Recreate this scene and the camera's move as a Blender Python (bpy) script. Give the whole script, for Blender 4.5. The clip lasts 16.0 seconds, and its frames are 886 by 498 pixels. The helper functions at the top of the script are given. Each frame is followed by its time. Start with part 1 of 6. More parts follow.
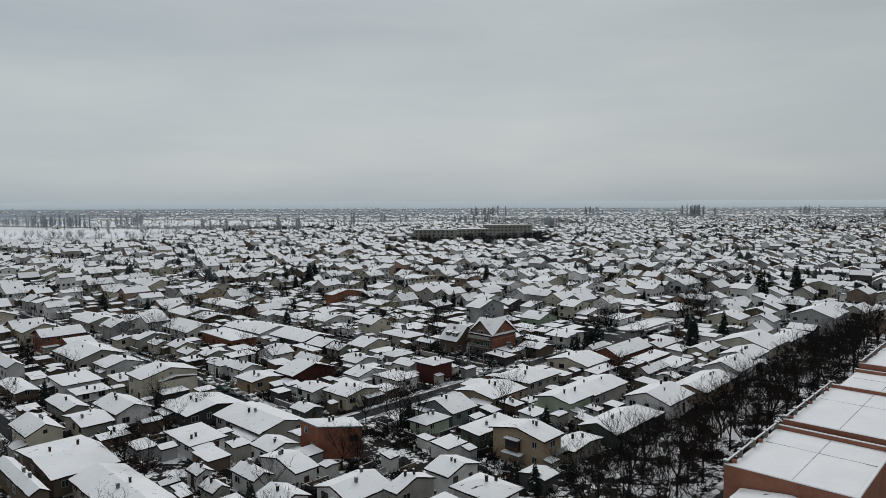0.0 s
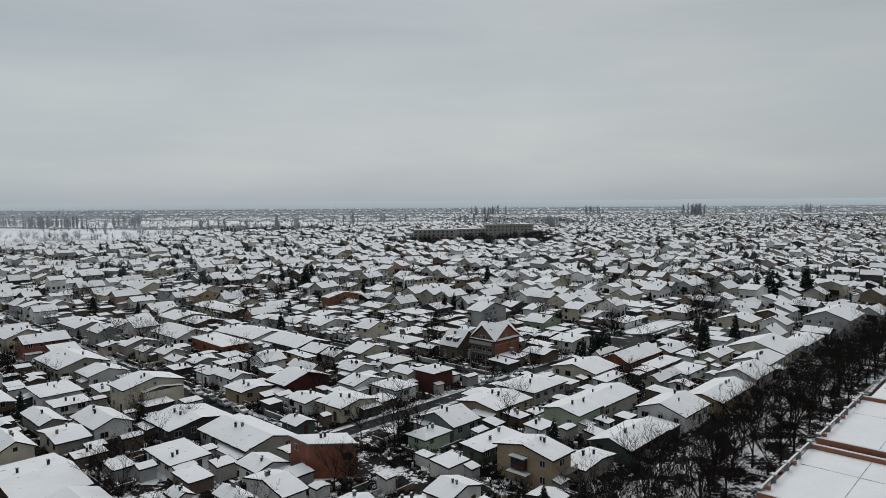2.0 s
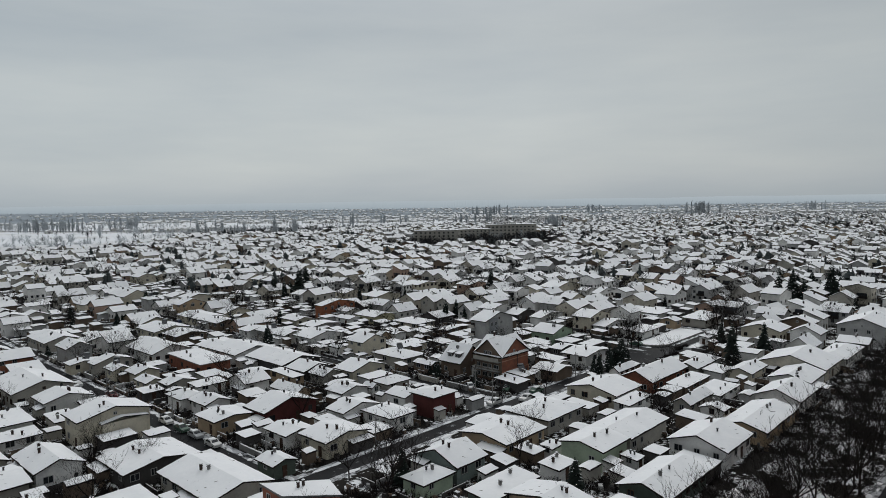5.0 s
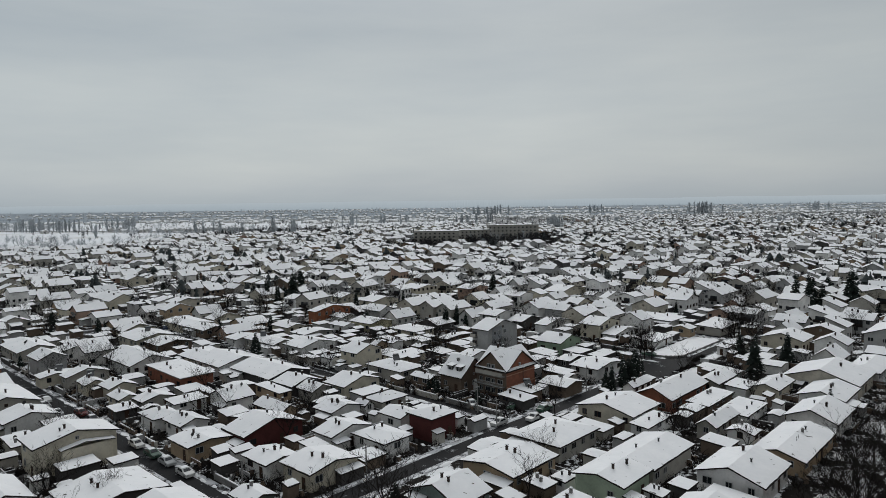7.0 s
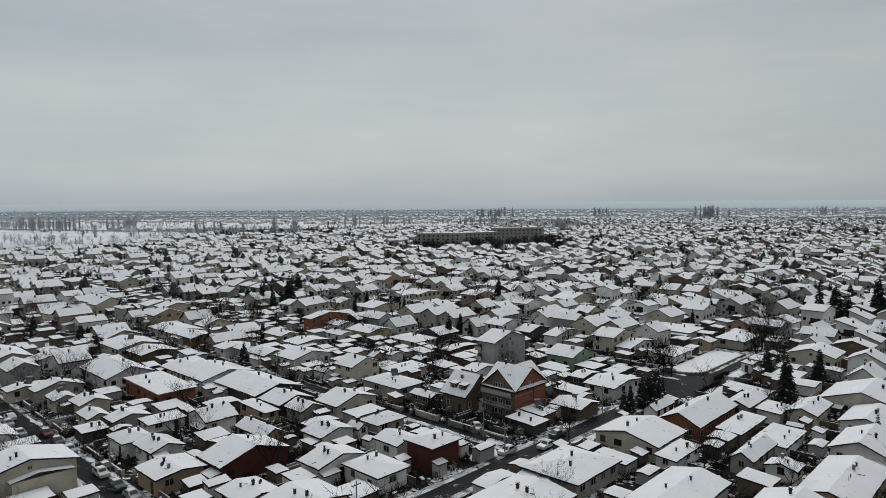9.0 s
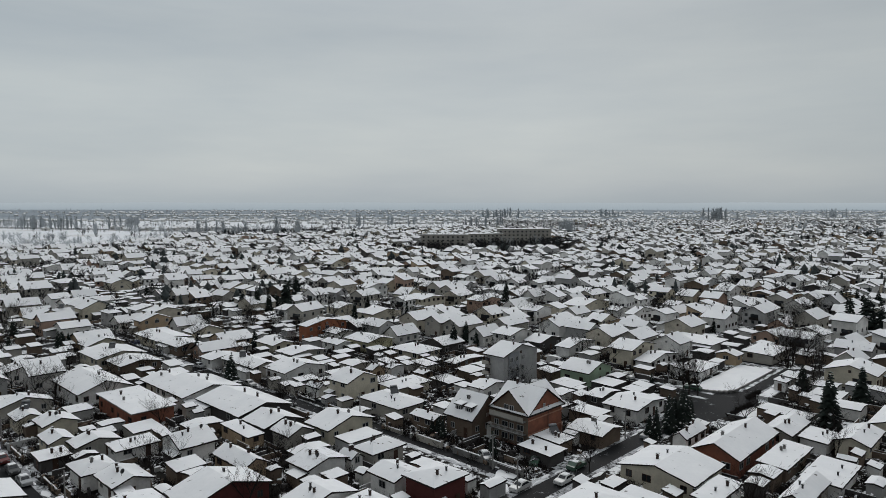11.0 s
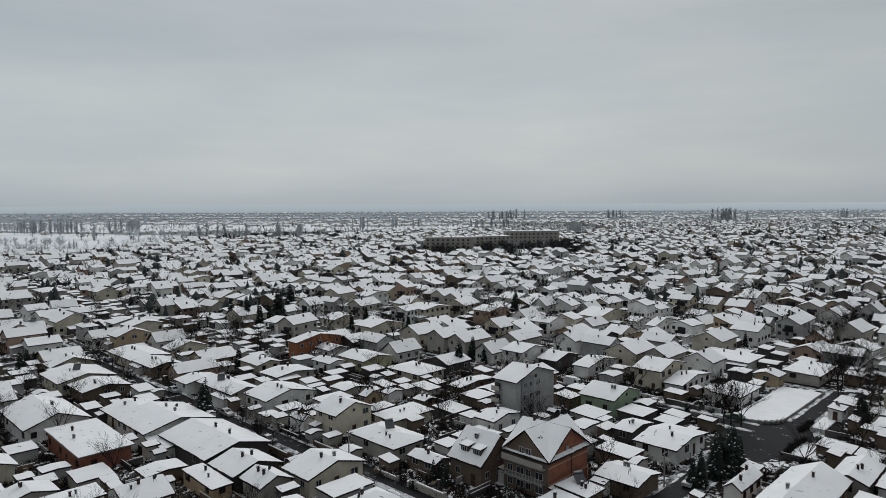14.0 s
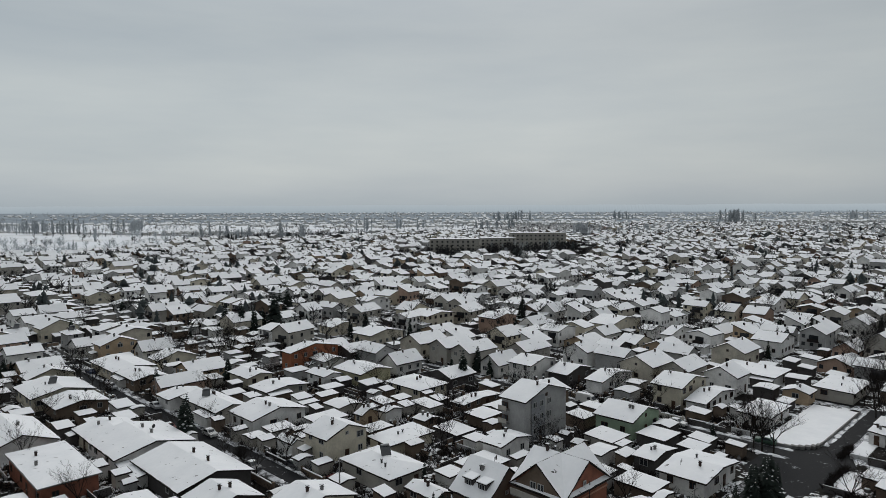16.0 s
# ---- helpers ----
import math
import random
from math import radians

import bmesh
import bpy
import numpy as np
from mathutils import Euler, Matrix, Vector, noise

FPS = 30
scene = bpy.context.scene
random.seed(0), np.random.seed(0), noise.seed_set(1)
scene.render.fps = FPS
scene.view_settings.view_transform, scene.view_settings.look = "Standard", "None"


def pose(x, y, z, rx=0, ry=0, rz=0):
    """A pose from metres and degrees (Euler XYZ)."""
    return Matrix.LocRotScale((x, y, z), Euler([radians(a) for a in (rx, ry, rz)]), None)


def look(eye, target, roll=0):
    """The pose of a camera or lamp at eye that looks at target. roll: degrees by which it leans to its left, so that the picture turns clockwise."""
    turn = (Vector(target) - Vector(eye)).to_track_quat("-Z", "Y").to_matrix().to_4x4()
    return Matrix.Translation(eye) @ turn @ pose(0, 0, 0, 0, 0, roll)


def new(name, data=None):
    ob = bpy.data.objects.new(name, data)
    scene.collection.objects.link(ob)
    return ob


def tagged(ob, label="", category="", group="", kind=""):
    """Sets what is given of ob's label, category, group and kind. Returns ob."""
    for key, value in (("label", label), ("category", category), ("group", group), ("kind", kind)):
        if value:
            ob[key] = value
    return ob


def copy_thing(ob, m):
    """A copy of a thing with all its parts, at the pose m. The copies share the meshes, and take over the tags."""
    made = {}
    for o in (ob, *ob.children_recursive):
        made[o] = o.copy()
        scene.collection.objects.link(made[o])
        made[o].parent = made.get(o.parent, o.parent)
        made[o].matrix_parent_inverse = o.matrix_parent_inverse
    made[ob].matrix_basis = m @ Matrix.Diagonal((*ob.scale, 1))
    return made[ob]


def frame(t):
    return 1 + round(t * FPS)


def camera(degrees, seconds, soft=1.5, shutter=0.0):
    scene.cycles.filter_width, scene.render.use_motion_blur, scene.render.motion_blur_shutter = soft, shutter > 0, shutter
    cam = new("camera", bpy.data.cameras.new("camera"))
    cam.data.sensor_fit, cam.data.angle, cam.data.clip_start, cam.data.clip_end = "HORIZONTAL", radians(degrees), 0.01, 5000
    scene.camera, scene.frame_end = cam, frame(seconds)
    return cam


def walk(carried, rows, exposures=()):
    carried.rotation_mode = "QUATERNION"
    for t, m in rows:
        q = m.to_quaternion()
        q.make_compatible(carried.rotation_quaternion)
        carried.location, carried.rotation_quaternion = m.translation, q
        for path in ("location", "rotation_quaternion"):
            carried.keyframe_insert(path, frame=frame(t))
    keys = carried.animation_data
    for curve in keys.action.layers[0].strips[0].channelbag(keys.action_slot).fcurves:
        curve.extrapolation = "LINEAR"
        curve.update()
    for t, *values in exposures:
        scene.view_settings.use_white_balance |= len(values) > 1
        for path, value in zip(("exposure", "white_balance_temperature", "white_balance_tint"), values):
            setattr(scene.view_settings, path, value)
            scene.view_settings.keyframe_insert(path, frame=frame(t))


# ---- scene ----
# ---- camera ----
cam = camera(67.0, 16.0, soft=0.4)
PATH = [
    (0, (0.942, -1.277, 47.892), (0.904, 0.718, 47.75), -0.2),
    (0.5, (0.98, 0.598, 47.786), (0.941, 2.592, 47.644), -0.3),
    (1, (0.909, 2.948, 47.611), (0.87, 4.942, 47.469), -0.3),
    (1.5, (0.893, 5.183, 47.705), (0.854, 7.178, 47.563), -0.4),
    (2, (0.824, 7.883, 47.761), (0.786, 9.877, 47.618), -0.4),
    (2.5, (0.82, 10.776, 47.8), (0.781, 12.77, 47.657), -0.5),
    (3, (0.817, 13.693, 47.893), (0.777, 15.688, 47.75), -0.6),
    (3.5, (0.79, 16.997, 47.937), (0.75, 18.991, 47.794), -0.6),
    (4, (0.718, 20.432, 47.972), (0.677, 22.426, 47.829), -0.7),
    (6.5, (0.713, 37.916, 48.184), (0.671, 39.91, 48.039), -0.9),
    (7, (0.708, 41.417, 48.209), (0.664, 43.412, 48.065), -0.8),
    (7.5, (0.575, 44.88, 48.179), (0.529, 46.874, 48.037), -0.6),
    (8, (0.634, 48.558, 48.228), (0.585, 50.552, 48.087), -0.5),
    (8.5, (0.504, 52.367, 48.31), (0.452, 54.361, 48.17), -0.4),
    (9, (0.335, 56.128, 48.303), (0.281, 58.122, 48.164), -0.3),
    (11.5, (-0.223, 75.787, 48.353), (-0.294, 77.781, 48.216), -0.0),
    (12, (-0.284, 79.502, 48.284), (-0.358, 81.496, 48.148), -0.1),
    (12.5, (-0.379, 83.038, 48.468), (-0.455, 85.032, 48.332), -0.1),
    (13, (-0.343, 86.529, 48.564), (-0.422, 88.523, 48.429), -0.2),
    (13.5, (-0.343, 90.188, 48.588), (-0.426, 92.182, 48.454), -0.3),
    (14, (-0.33, 94.026, 48.635), (-0.415, 96.019, 48.502), -0.3),
    (14.5, (-0.407, 97.677, 48.866), (-0.495, 99.671, 48.733), -0.3),
    (15, (-0.32, 101.19, 48.967), (-0.411, 103.184, 48.835), -0.4),
    (15.5, (-0.337, 104.601, 49.262), (-0.432, 106.594, 49.128), -0.3),
    (16, (-0.361, 107.0, 49.008), (-0.461, 108.993, 48.877), -0.2),
]
walk(cam, [(t, look(eye, target, roll)) for t, eye, target, roll in PATH])

# ---- light ----
SUN_HEIGHT, SUN_TURN = radians(38), radians(8)
world = bpy.data.worlds.new("overcast_sky")
scene.world = world
world.use_nodes = True
wn, wl = world.node_tree.nodes, world.node_tree.links
wn.clear()
w_out, w_bg = wn.new("ShaderNodeOutputWorld"), wn.new("ShaderNodeBackground")
sky = wn.new("ShaderNodeTexSky")
sky.sky_type, sky.sun_disc = "NISHITA", False
sky.sun_elevation, sky.sun_rotation = SUN_HEIGHT, SUN_TURN
sky.air_density, sky.dust_density = 1.0, 3.0
w_co, w_sep = wn.new("ShaderNodeTexCoord"), wn.new("ShaderNodeSeparateXYZ")
wl.new(w_co.outputs["Generated"], w_sep.inputs[0])
# cloud deck: brighter towards the zenith, as an overcast sky is
w_ramp = wn.new("ShaderNodeValToRGB")
wl.new(w_sep.outputs["Z"], w_ramp.inputs[0])
cr = w_ramp.color_ramp
cr.elements[0].position, cr.elements[0].color = 0.0, (0.405, 0.460, 0.495, 1)
cr.elements[1].position, cr.elements[1].color = 1.0, (1.07, 1.11, 1.135, 1)
for place, colour in ((0.022, (0.455, 0.505, 0.535, 1)), (0.05, (0.505, 0.553, 0.570, 1)), (0.14, (0.500, 0.550, 0.568, 1)), (0.24, (0.445, 0.495, 0.520, 1)), (0.5, (0.56, 0.605, 0.635, 1))):
    cr.elements.new(place).color = colour
w_map = wn.new("ShaderNodeMapping")
w_map.inputs["Scale"].default_value = (1.6, 1.6, 9.0)
wl.new(w_co.outputs["Generated"], w_map.inputs[0])
w_noise = wn.new("ShaderNodeTexNoise")
w_noise.inputs["Scale"].default_value, w_noise.inputs["Detail"].default_value = 1.7, 5.0
w_noise.inputs["Roughness"].default_value = 0.55
wl.new(w_map.outputs[0], w_noise.inputs["Vector"])
w_tone = wn.new("ShaderNodeValToRGB")
wl.new(w_noise.outputs["Fac"], w_tone.inputs[0])
w_tone.color_ramp.elements[0].position, w_tone.color_ramp.elements[0].color = 0.30, (0.90, 0.915, 0.94, 1)
w_tone.color_ramp.elements[1].position, w_tone.color_ramp.elements[1].color = 0.72, (1.06, 1.045, 1.03, 1)
w_mul = wn.new("ShaderNodeMix")
w_mul.data_type, w_mul.blend_type = "RGBA", "MULTIPLY"
w_mul.inputs[0].default_value = 1.0
wl.new(w_ramp.outputs[0], w_mul.inputs[6])
wl.new(w_tone.outputs[0], w_mul.inputs[7])
w_dim = wn.new("ShaderNodeMix")
w_dim.data_type, w_dim.blend_type = "RGBA", "MULTIPLY"
w_dim.inputs[0].default_value = 1.0
w_dim.inputs[7].default_value = (0.06, 0.06, 0.06, 1)
wl.new(sky.outputs[0], w_dim.inputs[6])
w_mix = wn.new("ShaderNodeMix")
w_mix.data_type = "RGBA"
w_mix.inputs[0].default_value = 0.93
wl.new(w_dim.outputs[2], w_mix.inputs[6])
wl.new(w_mul.outputs[2], w_mix.inputs[7])
# the veiled sun stands ahead, so the sky behind is duller
w_side = wn.new("ShaderNodeMapRange")
w_side.inputs["From Min"].default_value, w_side.inputs["From Max"].default_value = -0.7, 0.75
w_side.inputs["To Min"].default_value, w_side.inputs["To Max"].default_value = 0.50, 1.0
wl.new(w_sep.outputs["Y"], w_side.inputs["Value"])
w_lit = wn.new("ShaderNodeMix")
w_lit.data_type, w_lit.blend_type = "RGBA", "MULTIPLY"
w_lit.inputs[0].default_value = 1.0
wl.new(w_mix.outputs[2], w_lit.inputs[6])
wl.new(w_side.outputs[0], w_lit.inputs[7])
# and it is a little duller towards one side
w_east = wn.new("ShaderNodeMapRange")
w_east.inputs["From Min"].default_value, w_east.inputs["From Max"].default_value = 0.1, 0.6
w_east.inputs["To Min"].default_value, w_east.inputs["To Max"].default_value = 1.0, 0.87
wl.new(w_sep.outputs["X"], w_east.inputs["Value"])
w_all = wn.new("ShaderNodeMix")
w_all.data_type, w_all.blend_type = "RGBA", "MULTIPLY"
w_all.inputs[0].default_value = 1.0
wl.new(w_lit.outputs[2], w_all.inputs[6])
wl.new(w_east.outputs[0], w_all.inputs[7])
wl.new(w_all.outputs[2], w_bg.inputs["Color"])
w_bg.inputs["Strength"].default_value = 1.0
wl.new(w_bg.outputs[0], w_out.inputs[0])

sun = new("sun", bpy.data.lights.new("sun", "SUN"))
sun.data.energy, sun.data.angle, sun.data.color = 0.85, radians(30), (1.0, 0.985, 0.965)
sun.matrix_world = look((40, 300, 300), (0, 0, 68))
scene.view_settings.exposure = 0.0

# ---- materials ----
GRID = radians(48)

def material(name, colour, colour2=None, scale=1.0, rough=0.85, bump=0.0, bump_scale=20.0, metal=0.0, spread=(0.35, 0.65), fine=6.0, vary=0.0):
    """A surface of two colours mingled by coarse and fine noise, with relief; vary: difference from object to object."""
    m = bpy.data.materials.new(name)
    m.use_nodes = True
    n, l = m.node_tree.nodes, m.node_tree.links
    b = n["Principled BSDF"]
    b.inputs["Roughness"].default_value, b.inputs["Metallic"].default_value = rough, metal
    b.inputs["Specular IOR Level"].default_value = 0.5 if rough < 0.6 else 0.12
    co = n.new("ShaderNodeNewGeometry")
    t1, t2 = n.new("ShaderNodeTexNoise"), n.new("ShaderNodeTexNoise")
    t1.inputs["Scale"].default_value, t1.inputs["Detail"].default_value = scale, 4
    t2.inputs["Scale"].default_value, t2.inputs["Detail"].default_value = scale * fine, 3
    for t in (t1, t2):
        l.new(co.outputs["Position"], t.inputs["Vector"])
    add = n.new("ShaderNodeMath")
    add.operation = "MULTIPLY_ADD"
    add.inputs[1].default_value = 0.65
    l.new(t1.outputs["Fac"], add.inputs[0])
    half = n.new("ShaderNodeMath")
    half.operation = "MULTIPLY"
    half.inputs[1].default_value = 0.35
    l.new(t2.outputs["Fac"], half.inputs[0])
    l.new(half.outputs[0], add.inputs[2])
    ramp = n.new("ShaderNodeValToRGB")
    ramp.color_ramp.elements[0].position, ramp.color_ramp.elements[1].position = spread
    ramp.color_ramp.elements[0].color = (*colour, 1)
    ramp.color_ramp.elements[1].color = (*(colour2 or [c * 0.8 for c in colour]), 1)
    l.new(add.outputs[0], ramp.inputs[0])
    last = ramp.outputs[0]
    if vary:
        info, hsv, mr = n.new("ShaderNodeObjectInfo"), n.new("ShaderNodeHueSaturation"), n.new("ShaderNodeMapRange")
        mr.inputs["To Min"].default_value, mr.inputs["To Max"].default_value = 1 - vary, 1 + vary
        l.new(info.outputs["Random"], mr.inputs["Value"])
        l.new(mr.outputs[0], hsv.inputs["Value"])
        l.new(last, hsv.inputs["Color"])
        last = hsv.outputs[0]
    l.new(last, b.inputs["Base Color"])
    if bump:
        t3, bp = n.new("ShaderNodeTexNoise"), n.new("ShaderNodeBump")
        t3.inputs["Scale"].default_value, t3.inputs["Detail"].default_value = bump_scale, 4
        l.new(co.outputs["Position"], t3.inputs["Vector"])
        bp.inputs["Strength"].default_value, bp.inputs["Distance"].default_value = bump, 0.05
        l.new(t3.outputs["Fac"], bp.inputs["Height"])
        l.new(bp.outputs[0], b.inputs["Normal"])
    return m


SNOW = material("snow", (0.79, 0.80, 0.815), (0.86, 0.865, 0.875), 0.25, 0.7, 0.35, 3.0)
ROOF_SNOW = material("roof_snow", (0.79, 0.80, 0.815), (0.86, 0.865, 0.875), 0.25, 0.7, 0.35, 3.0)
_n, _l = ROOF_SNOW.node_tree.nodes, ROOF_SNOW.node_tree.links
_b = _n["Principled BSDF"]
_geo, _map, _spot = _n.new("ShaderNodeNewGeometry"), _n.new("ShaderNodeMapping"), _n.new("ShaderNodeTexNoise")
_map.inputs["Rotation"].default_value = (0, 0, -GRID)
_map.inputs["Scale"].default_value = (0.55, 1.5, 0.6)
_spot.inputs["Scale"].default_value, _spot.inputs["Detail"].default_value, _spot.inputs["Roughness"].default_value = 1.1, 3.0, 0.55
_bare = _n.new("ShaderNodeMapRange")
_bare.inputs["From Min"].default_value, _bare.inputs["From Max"].default_value = 0.690, 0.712
_mix = _n.new("ShaderNodeMix")
_mix.data_type = "RGBA"
_mix.inputs[7].default_value = (0.045, 0.036, 0.033, 1)
_l.new(_geo.outputs["Position"], _map.inputs[0])
_l.new(_map.outputs[0], _spot.inputs["Vector"])
_l.new(_spot.outputs["Fac"], _bare.inputs["Value"])
_l.new(_bare.outputs[0], _mix.inputs[0])
_l.new(_b.inputs["Base Color"].links[0].from_socket, _mix.inputs[6])
_l.new(_mix.outputs[2], _b.inputs["Base Color"])
SNOW_THIN = material("thin_snow", (0.82, 0.83, 0.85), (0.42, 0.40, 0.39), 0.9, 0.8, 0.4, 5.0, spread=(0.52, 0.68))
YARD = material("yard_earth", (0.017, 0.015, 0.013), (0.80, 0.815, 0.83), 0.20, 0.95, 0.5, 2.0, spread=(0.505, 0.55), fine=6.0)
FIELD = material("field_snow", (0.80, 0.82, 0.85), (0.50, 0.48, 0.44), 0.012, 0.9, 0.3, 0.6, spread=(0.50, 0.75), fine=9.0)
ASPHALT = material("wet_asphalt", (0.012, 0.0125, 0.014), (0.30, 0.31, 0.325), 0.45, 0.75, 0.3, 14.0, spread=(0.60, 0.68))
SLUSH = material("slush", (0.50, 0.51, 0.53), (0.035, 0.035, 0.036), 0.4, 0.8, 0.5, 5.0, spread=(0.46, 0.58))
TILE = material("roof_tile", (0.030, 0.024, 0.022), (0.016, 0.014, 0.014), 0.8, 0.8, 0.4, 8.0)
TIN = material("grey_tin", (0.16, 0.165, 0.17), (0.09, 0.09, 0.09), 0.7, 0.5, 0.1, 6.0, metal=0.4)
CHIMNEY = material("chimney_brick", (0.07, 0.047, 0.04), (0.035, 0.03, 0.029), 3.0, 0.9, 0.5, 20.0)
GLASS = material("window_glass", (0.015, 0.018, 0.022), (0.03, 0.034, 0.04), 0.3, 0.12)
FRAME_WHITE = material("white_joinery", (0.46, 0.46, 0.45), (0.34, 0.34, 0.33), 2.0, 0.5)
FRAME_BROWN = material("brown_joinery", (0.085, 0.05, 0.035), (0.05, 0.03, 0.022), 2.0, 0.6)
CONCRETE = material("concrete", (0.24, 0.235, 0.225), (0.14, 0.137, 0.134), 0.6, 0.9, 0.4, 10.0)
BARK = material("bark", (0.030, 0.025, 0.022), (0.015, 0.013, 0.012), 2.5, 0.95, 0.5, 20.0)
TWIG = material("twigs", (0.022, 0.018, 0.016), (0.012, 0.010, 0.010), 1.2, 0.95)
# distance haze is mixed into this twig colour: far paler and bluer than TWIG
TWIG_HAZE = material("hazy_far_twigs", (0.52, 0.55, 0.575), (0.40, 0.43, 0.45), 0.2, 0.95)
NEEDLE = material("needles", (0.012, 0.018, 0.016), (0.026, 0.034, 0.028), 1.2, 0.9)
METAL = material("dark_metal", (0.05, 0.05, 0.052), (0.03, 0.03, 0.03), 2.0, 0.5, metal=0.6)
STEEL = material("galvanised_steel", (0.42, 0.43, 0.44), (0.3, 0.3, 0.31), 2.0, 0.4, metal=0.7)
RUBBER = material("rubber", (0.018, 0.018, 0.018), (0.03, 0.03, 0.03), 3.0, 0.8)
BEAM = material("dusty_concrete_beam", (0.44, 0.24, 0.17), (0.34, 0.18, 0.12), 0.6, 0.9, 0.3, 10.0)
TERRACOTTA = material("terracotta_render", (0.36, 0.165, 0.11), (0.27, 0.12, 0.08), 0.35, 0.9, 0.3, 12.0)


def plaster(name, colour, wear=0.72):
    return material(name, colour, [c * wear for c in colour], 0.45, 0.92, 0.25, 14.0, spread=(0.42, 0.70), vary=0.08)


WALLS = {
    "white": (plaster("white_plaster", (0.84, 0.83, 0.81)), "white plastered"),
    "greywhite": (plaster("off_white_plaster", (0.70, 0.69, 0.665)), "off-white plastered"),
    "greige": (plaster("grey_beige_plaster", (0.42, 0.40, 0.36)), "grey-beige plastered"),
    "cream": (plaster("cream_plaster", (0.64, 0.59, 0.48)), "cream plastered"),
    "yellow": (plaster("pale_yellow_plaster", (0.58, 0.54, 0.36)), "pale yellow plastered"),
    "tan": (plaster("tan_plaster", (0.44, 0.335, 0.23)), "tan plastered"),
    "pink": (plaster("dusty_pink_plaster", (0.40, 0.28, 0.22)), "dusty pink plastered"),
    "grey": (plaster("grey_plaster", (0.40, 0.40, 0.395)), "grey rendered"),
    "slate": (plaster("blue_grey_plaster", (0.26, 0.27, 0.28)), "blue-grey rendered"),
    "dark": (plaster("dark_boards", (0.085, 0.08, 0.078)), "dark grey"),
    "brown": (plaster("brown_plaster", (0.17, 0.13, 0.10)), "brown rendered"),
    "stucco": (plaster("stained_stucco", (0.55, 0.51, 0.43), 0.6), "stained beige stucco"),
    "maroon": (plaster("maroon_paint", (0.105, 0.036, 0.034)), "maroon painted"),
    "green": (plaster("sage_green_plaster", (0.34, 0.44, 0.32)), "sage green plastered"),
    "palegreen": (plaster("pale_green_plaster", (0.42, 0.50, 0.38)), "pale green plastered"),
    "greygreen": (plaster("grey_green_plaster", (0.24, 0.29, 0.27)), "grey-green plastered"),
    "darkgreen": (plaster("dark_green_plaster", (0.10, 0.125, 0.105)), "dark green rendered"),
    "brick": (material("red_brick", (0.31, 0.125, 0.08), (0.19, 0.085, 0.06), 0.8, 0.9, 0.5, 9.0, fine=11.0, vary=0.06), "red brick"),
    "orange": (material("orange_brick", (0.36, 0.14, 0.075), (0.24, 0.10, 0.06), 0.8, 0.9, 0.5, 9.0, fine=11.0), "orange brick"),
}

# ---- building kit ----
UX, UY, VX, VY = math.cos(GRID), math.sin(GRID), -math.sin(GRID), math.cos(GRID)


def plan(u, v, z=0.0, turn=0.0):
    """The pose at a place of the street grid: u runs along one set of streets, v along the other."""
    return pose(u * UX + v * VX, u * UY + v * VY, z, 0, 0, 48 + turn)


class Shape:
    """Collects corners and faces of one mesh."""

    def __init__(self):
        self.v, self.f = [], []

    def poly(self, *pts):
        k = len(self.v)
        self.v += pts
        self.f.append(tuple(range(k, k + len(pts))))

    def box(self, x0, y0, z0, x1, y1, z1, taper=0.0):
        k, t = len(self.v), taper
        self.v += [(x0, y0, z0), (x1, y0, z0), (x1, y1, z0), (x0, y1, z0), (x0 + t, y0 + t, z1), (x1 - t, y0 + t, z1), (x1 - t, y1 - t, z1), (x0 + t, y1 - t, z1)]
        self.f += [tuple(k + i for i in q) for q in ((3, 2, 1, 0), (4, 5, 6, 7), (0, 1, 5, 4), (1, 2, 6, 5), (2, 3, 7, 6), (3, 0, 4, 7))]

    def slab(self, pts, down):
        """A plate: the given top outline (seen counter-clockwise from above) and its thickness."""
        k, n = len(self.v), len(pts)
        self.v += list(pts) + [(x, y, z - down) for x, y, z in pts]
        self.f.append(tuple(range(k, k + n)))
        self.f.append(tuple(range(k + 2 * n - 1, k + n - 1, -1)))
        for i in range(n):
            j = (i + 1) % n
            self.f.append((k + i, k + n + i, k + n + j, k + j))

    def rod(self, a, b, ra, rb, sides=4):
        a, b = Vector(a), Vector(b)
        d = (b - a).normalized()
        s = d.cross(Vector((0, 0, 1)) if abs(d.z) < 0.9 else Vector((1, 0, 0))).normalized()
        w, k = d.cross(s), len(self.v)
        for p, r in ((a, ra), (b, rb)):
            for i in range(sides):
                q = 2 * math.pi * i / sides
                self.v.append(tuple(p + r * (math.cos(q) * s + math.sin(q) * w)))
        for i in range(sides):
            j = (i + 1) % sides
            self.f.append((k + i, k + j, k + sides + j, k + sides + i))
        self.f.append(tuple(k + sides + i for i in range(sides)))

    def mesh(self, name, mat, smooth=False):
        m = bpy.data.meshes.new(name)
        m.from_pydata(self.v, [], self.f)
        m.materials.append(mat)
        if smooth:
            m.polygons.foreach_set("use_smooth", [True] * len(m.polygons))
        return m


def part(name, data, parent, label="", at=None):
    """Links a mesh as one part under a thing or a part."""
    ob = new(name, data)
    ob.parent = parent
    if at is not None:
        ob.matrix_basis = at
    return tagged(ob, label)


def empty(name, m, label, category, group=""):
    ob = new(name)
    ob.empty_display_size = 0.3
    ob.matrix_basis = m
    return tagged(ob, label, category, group)


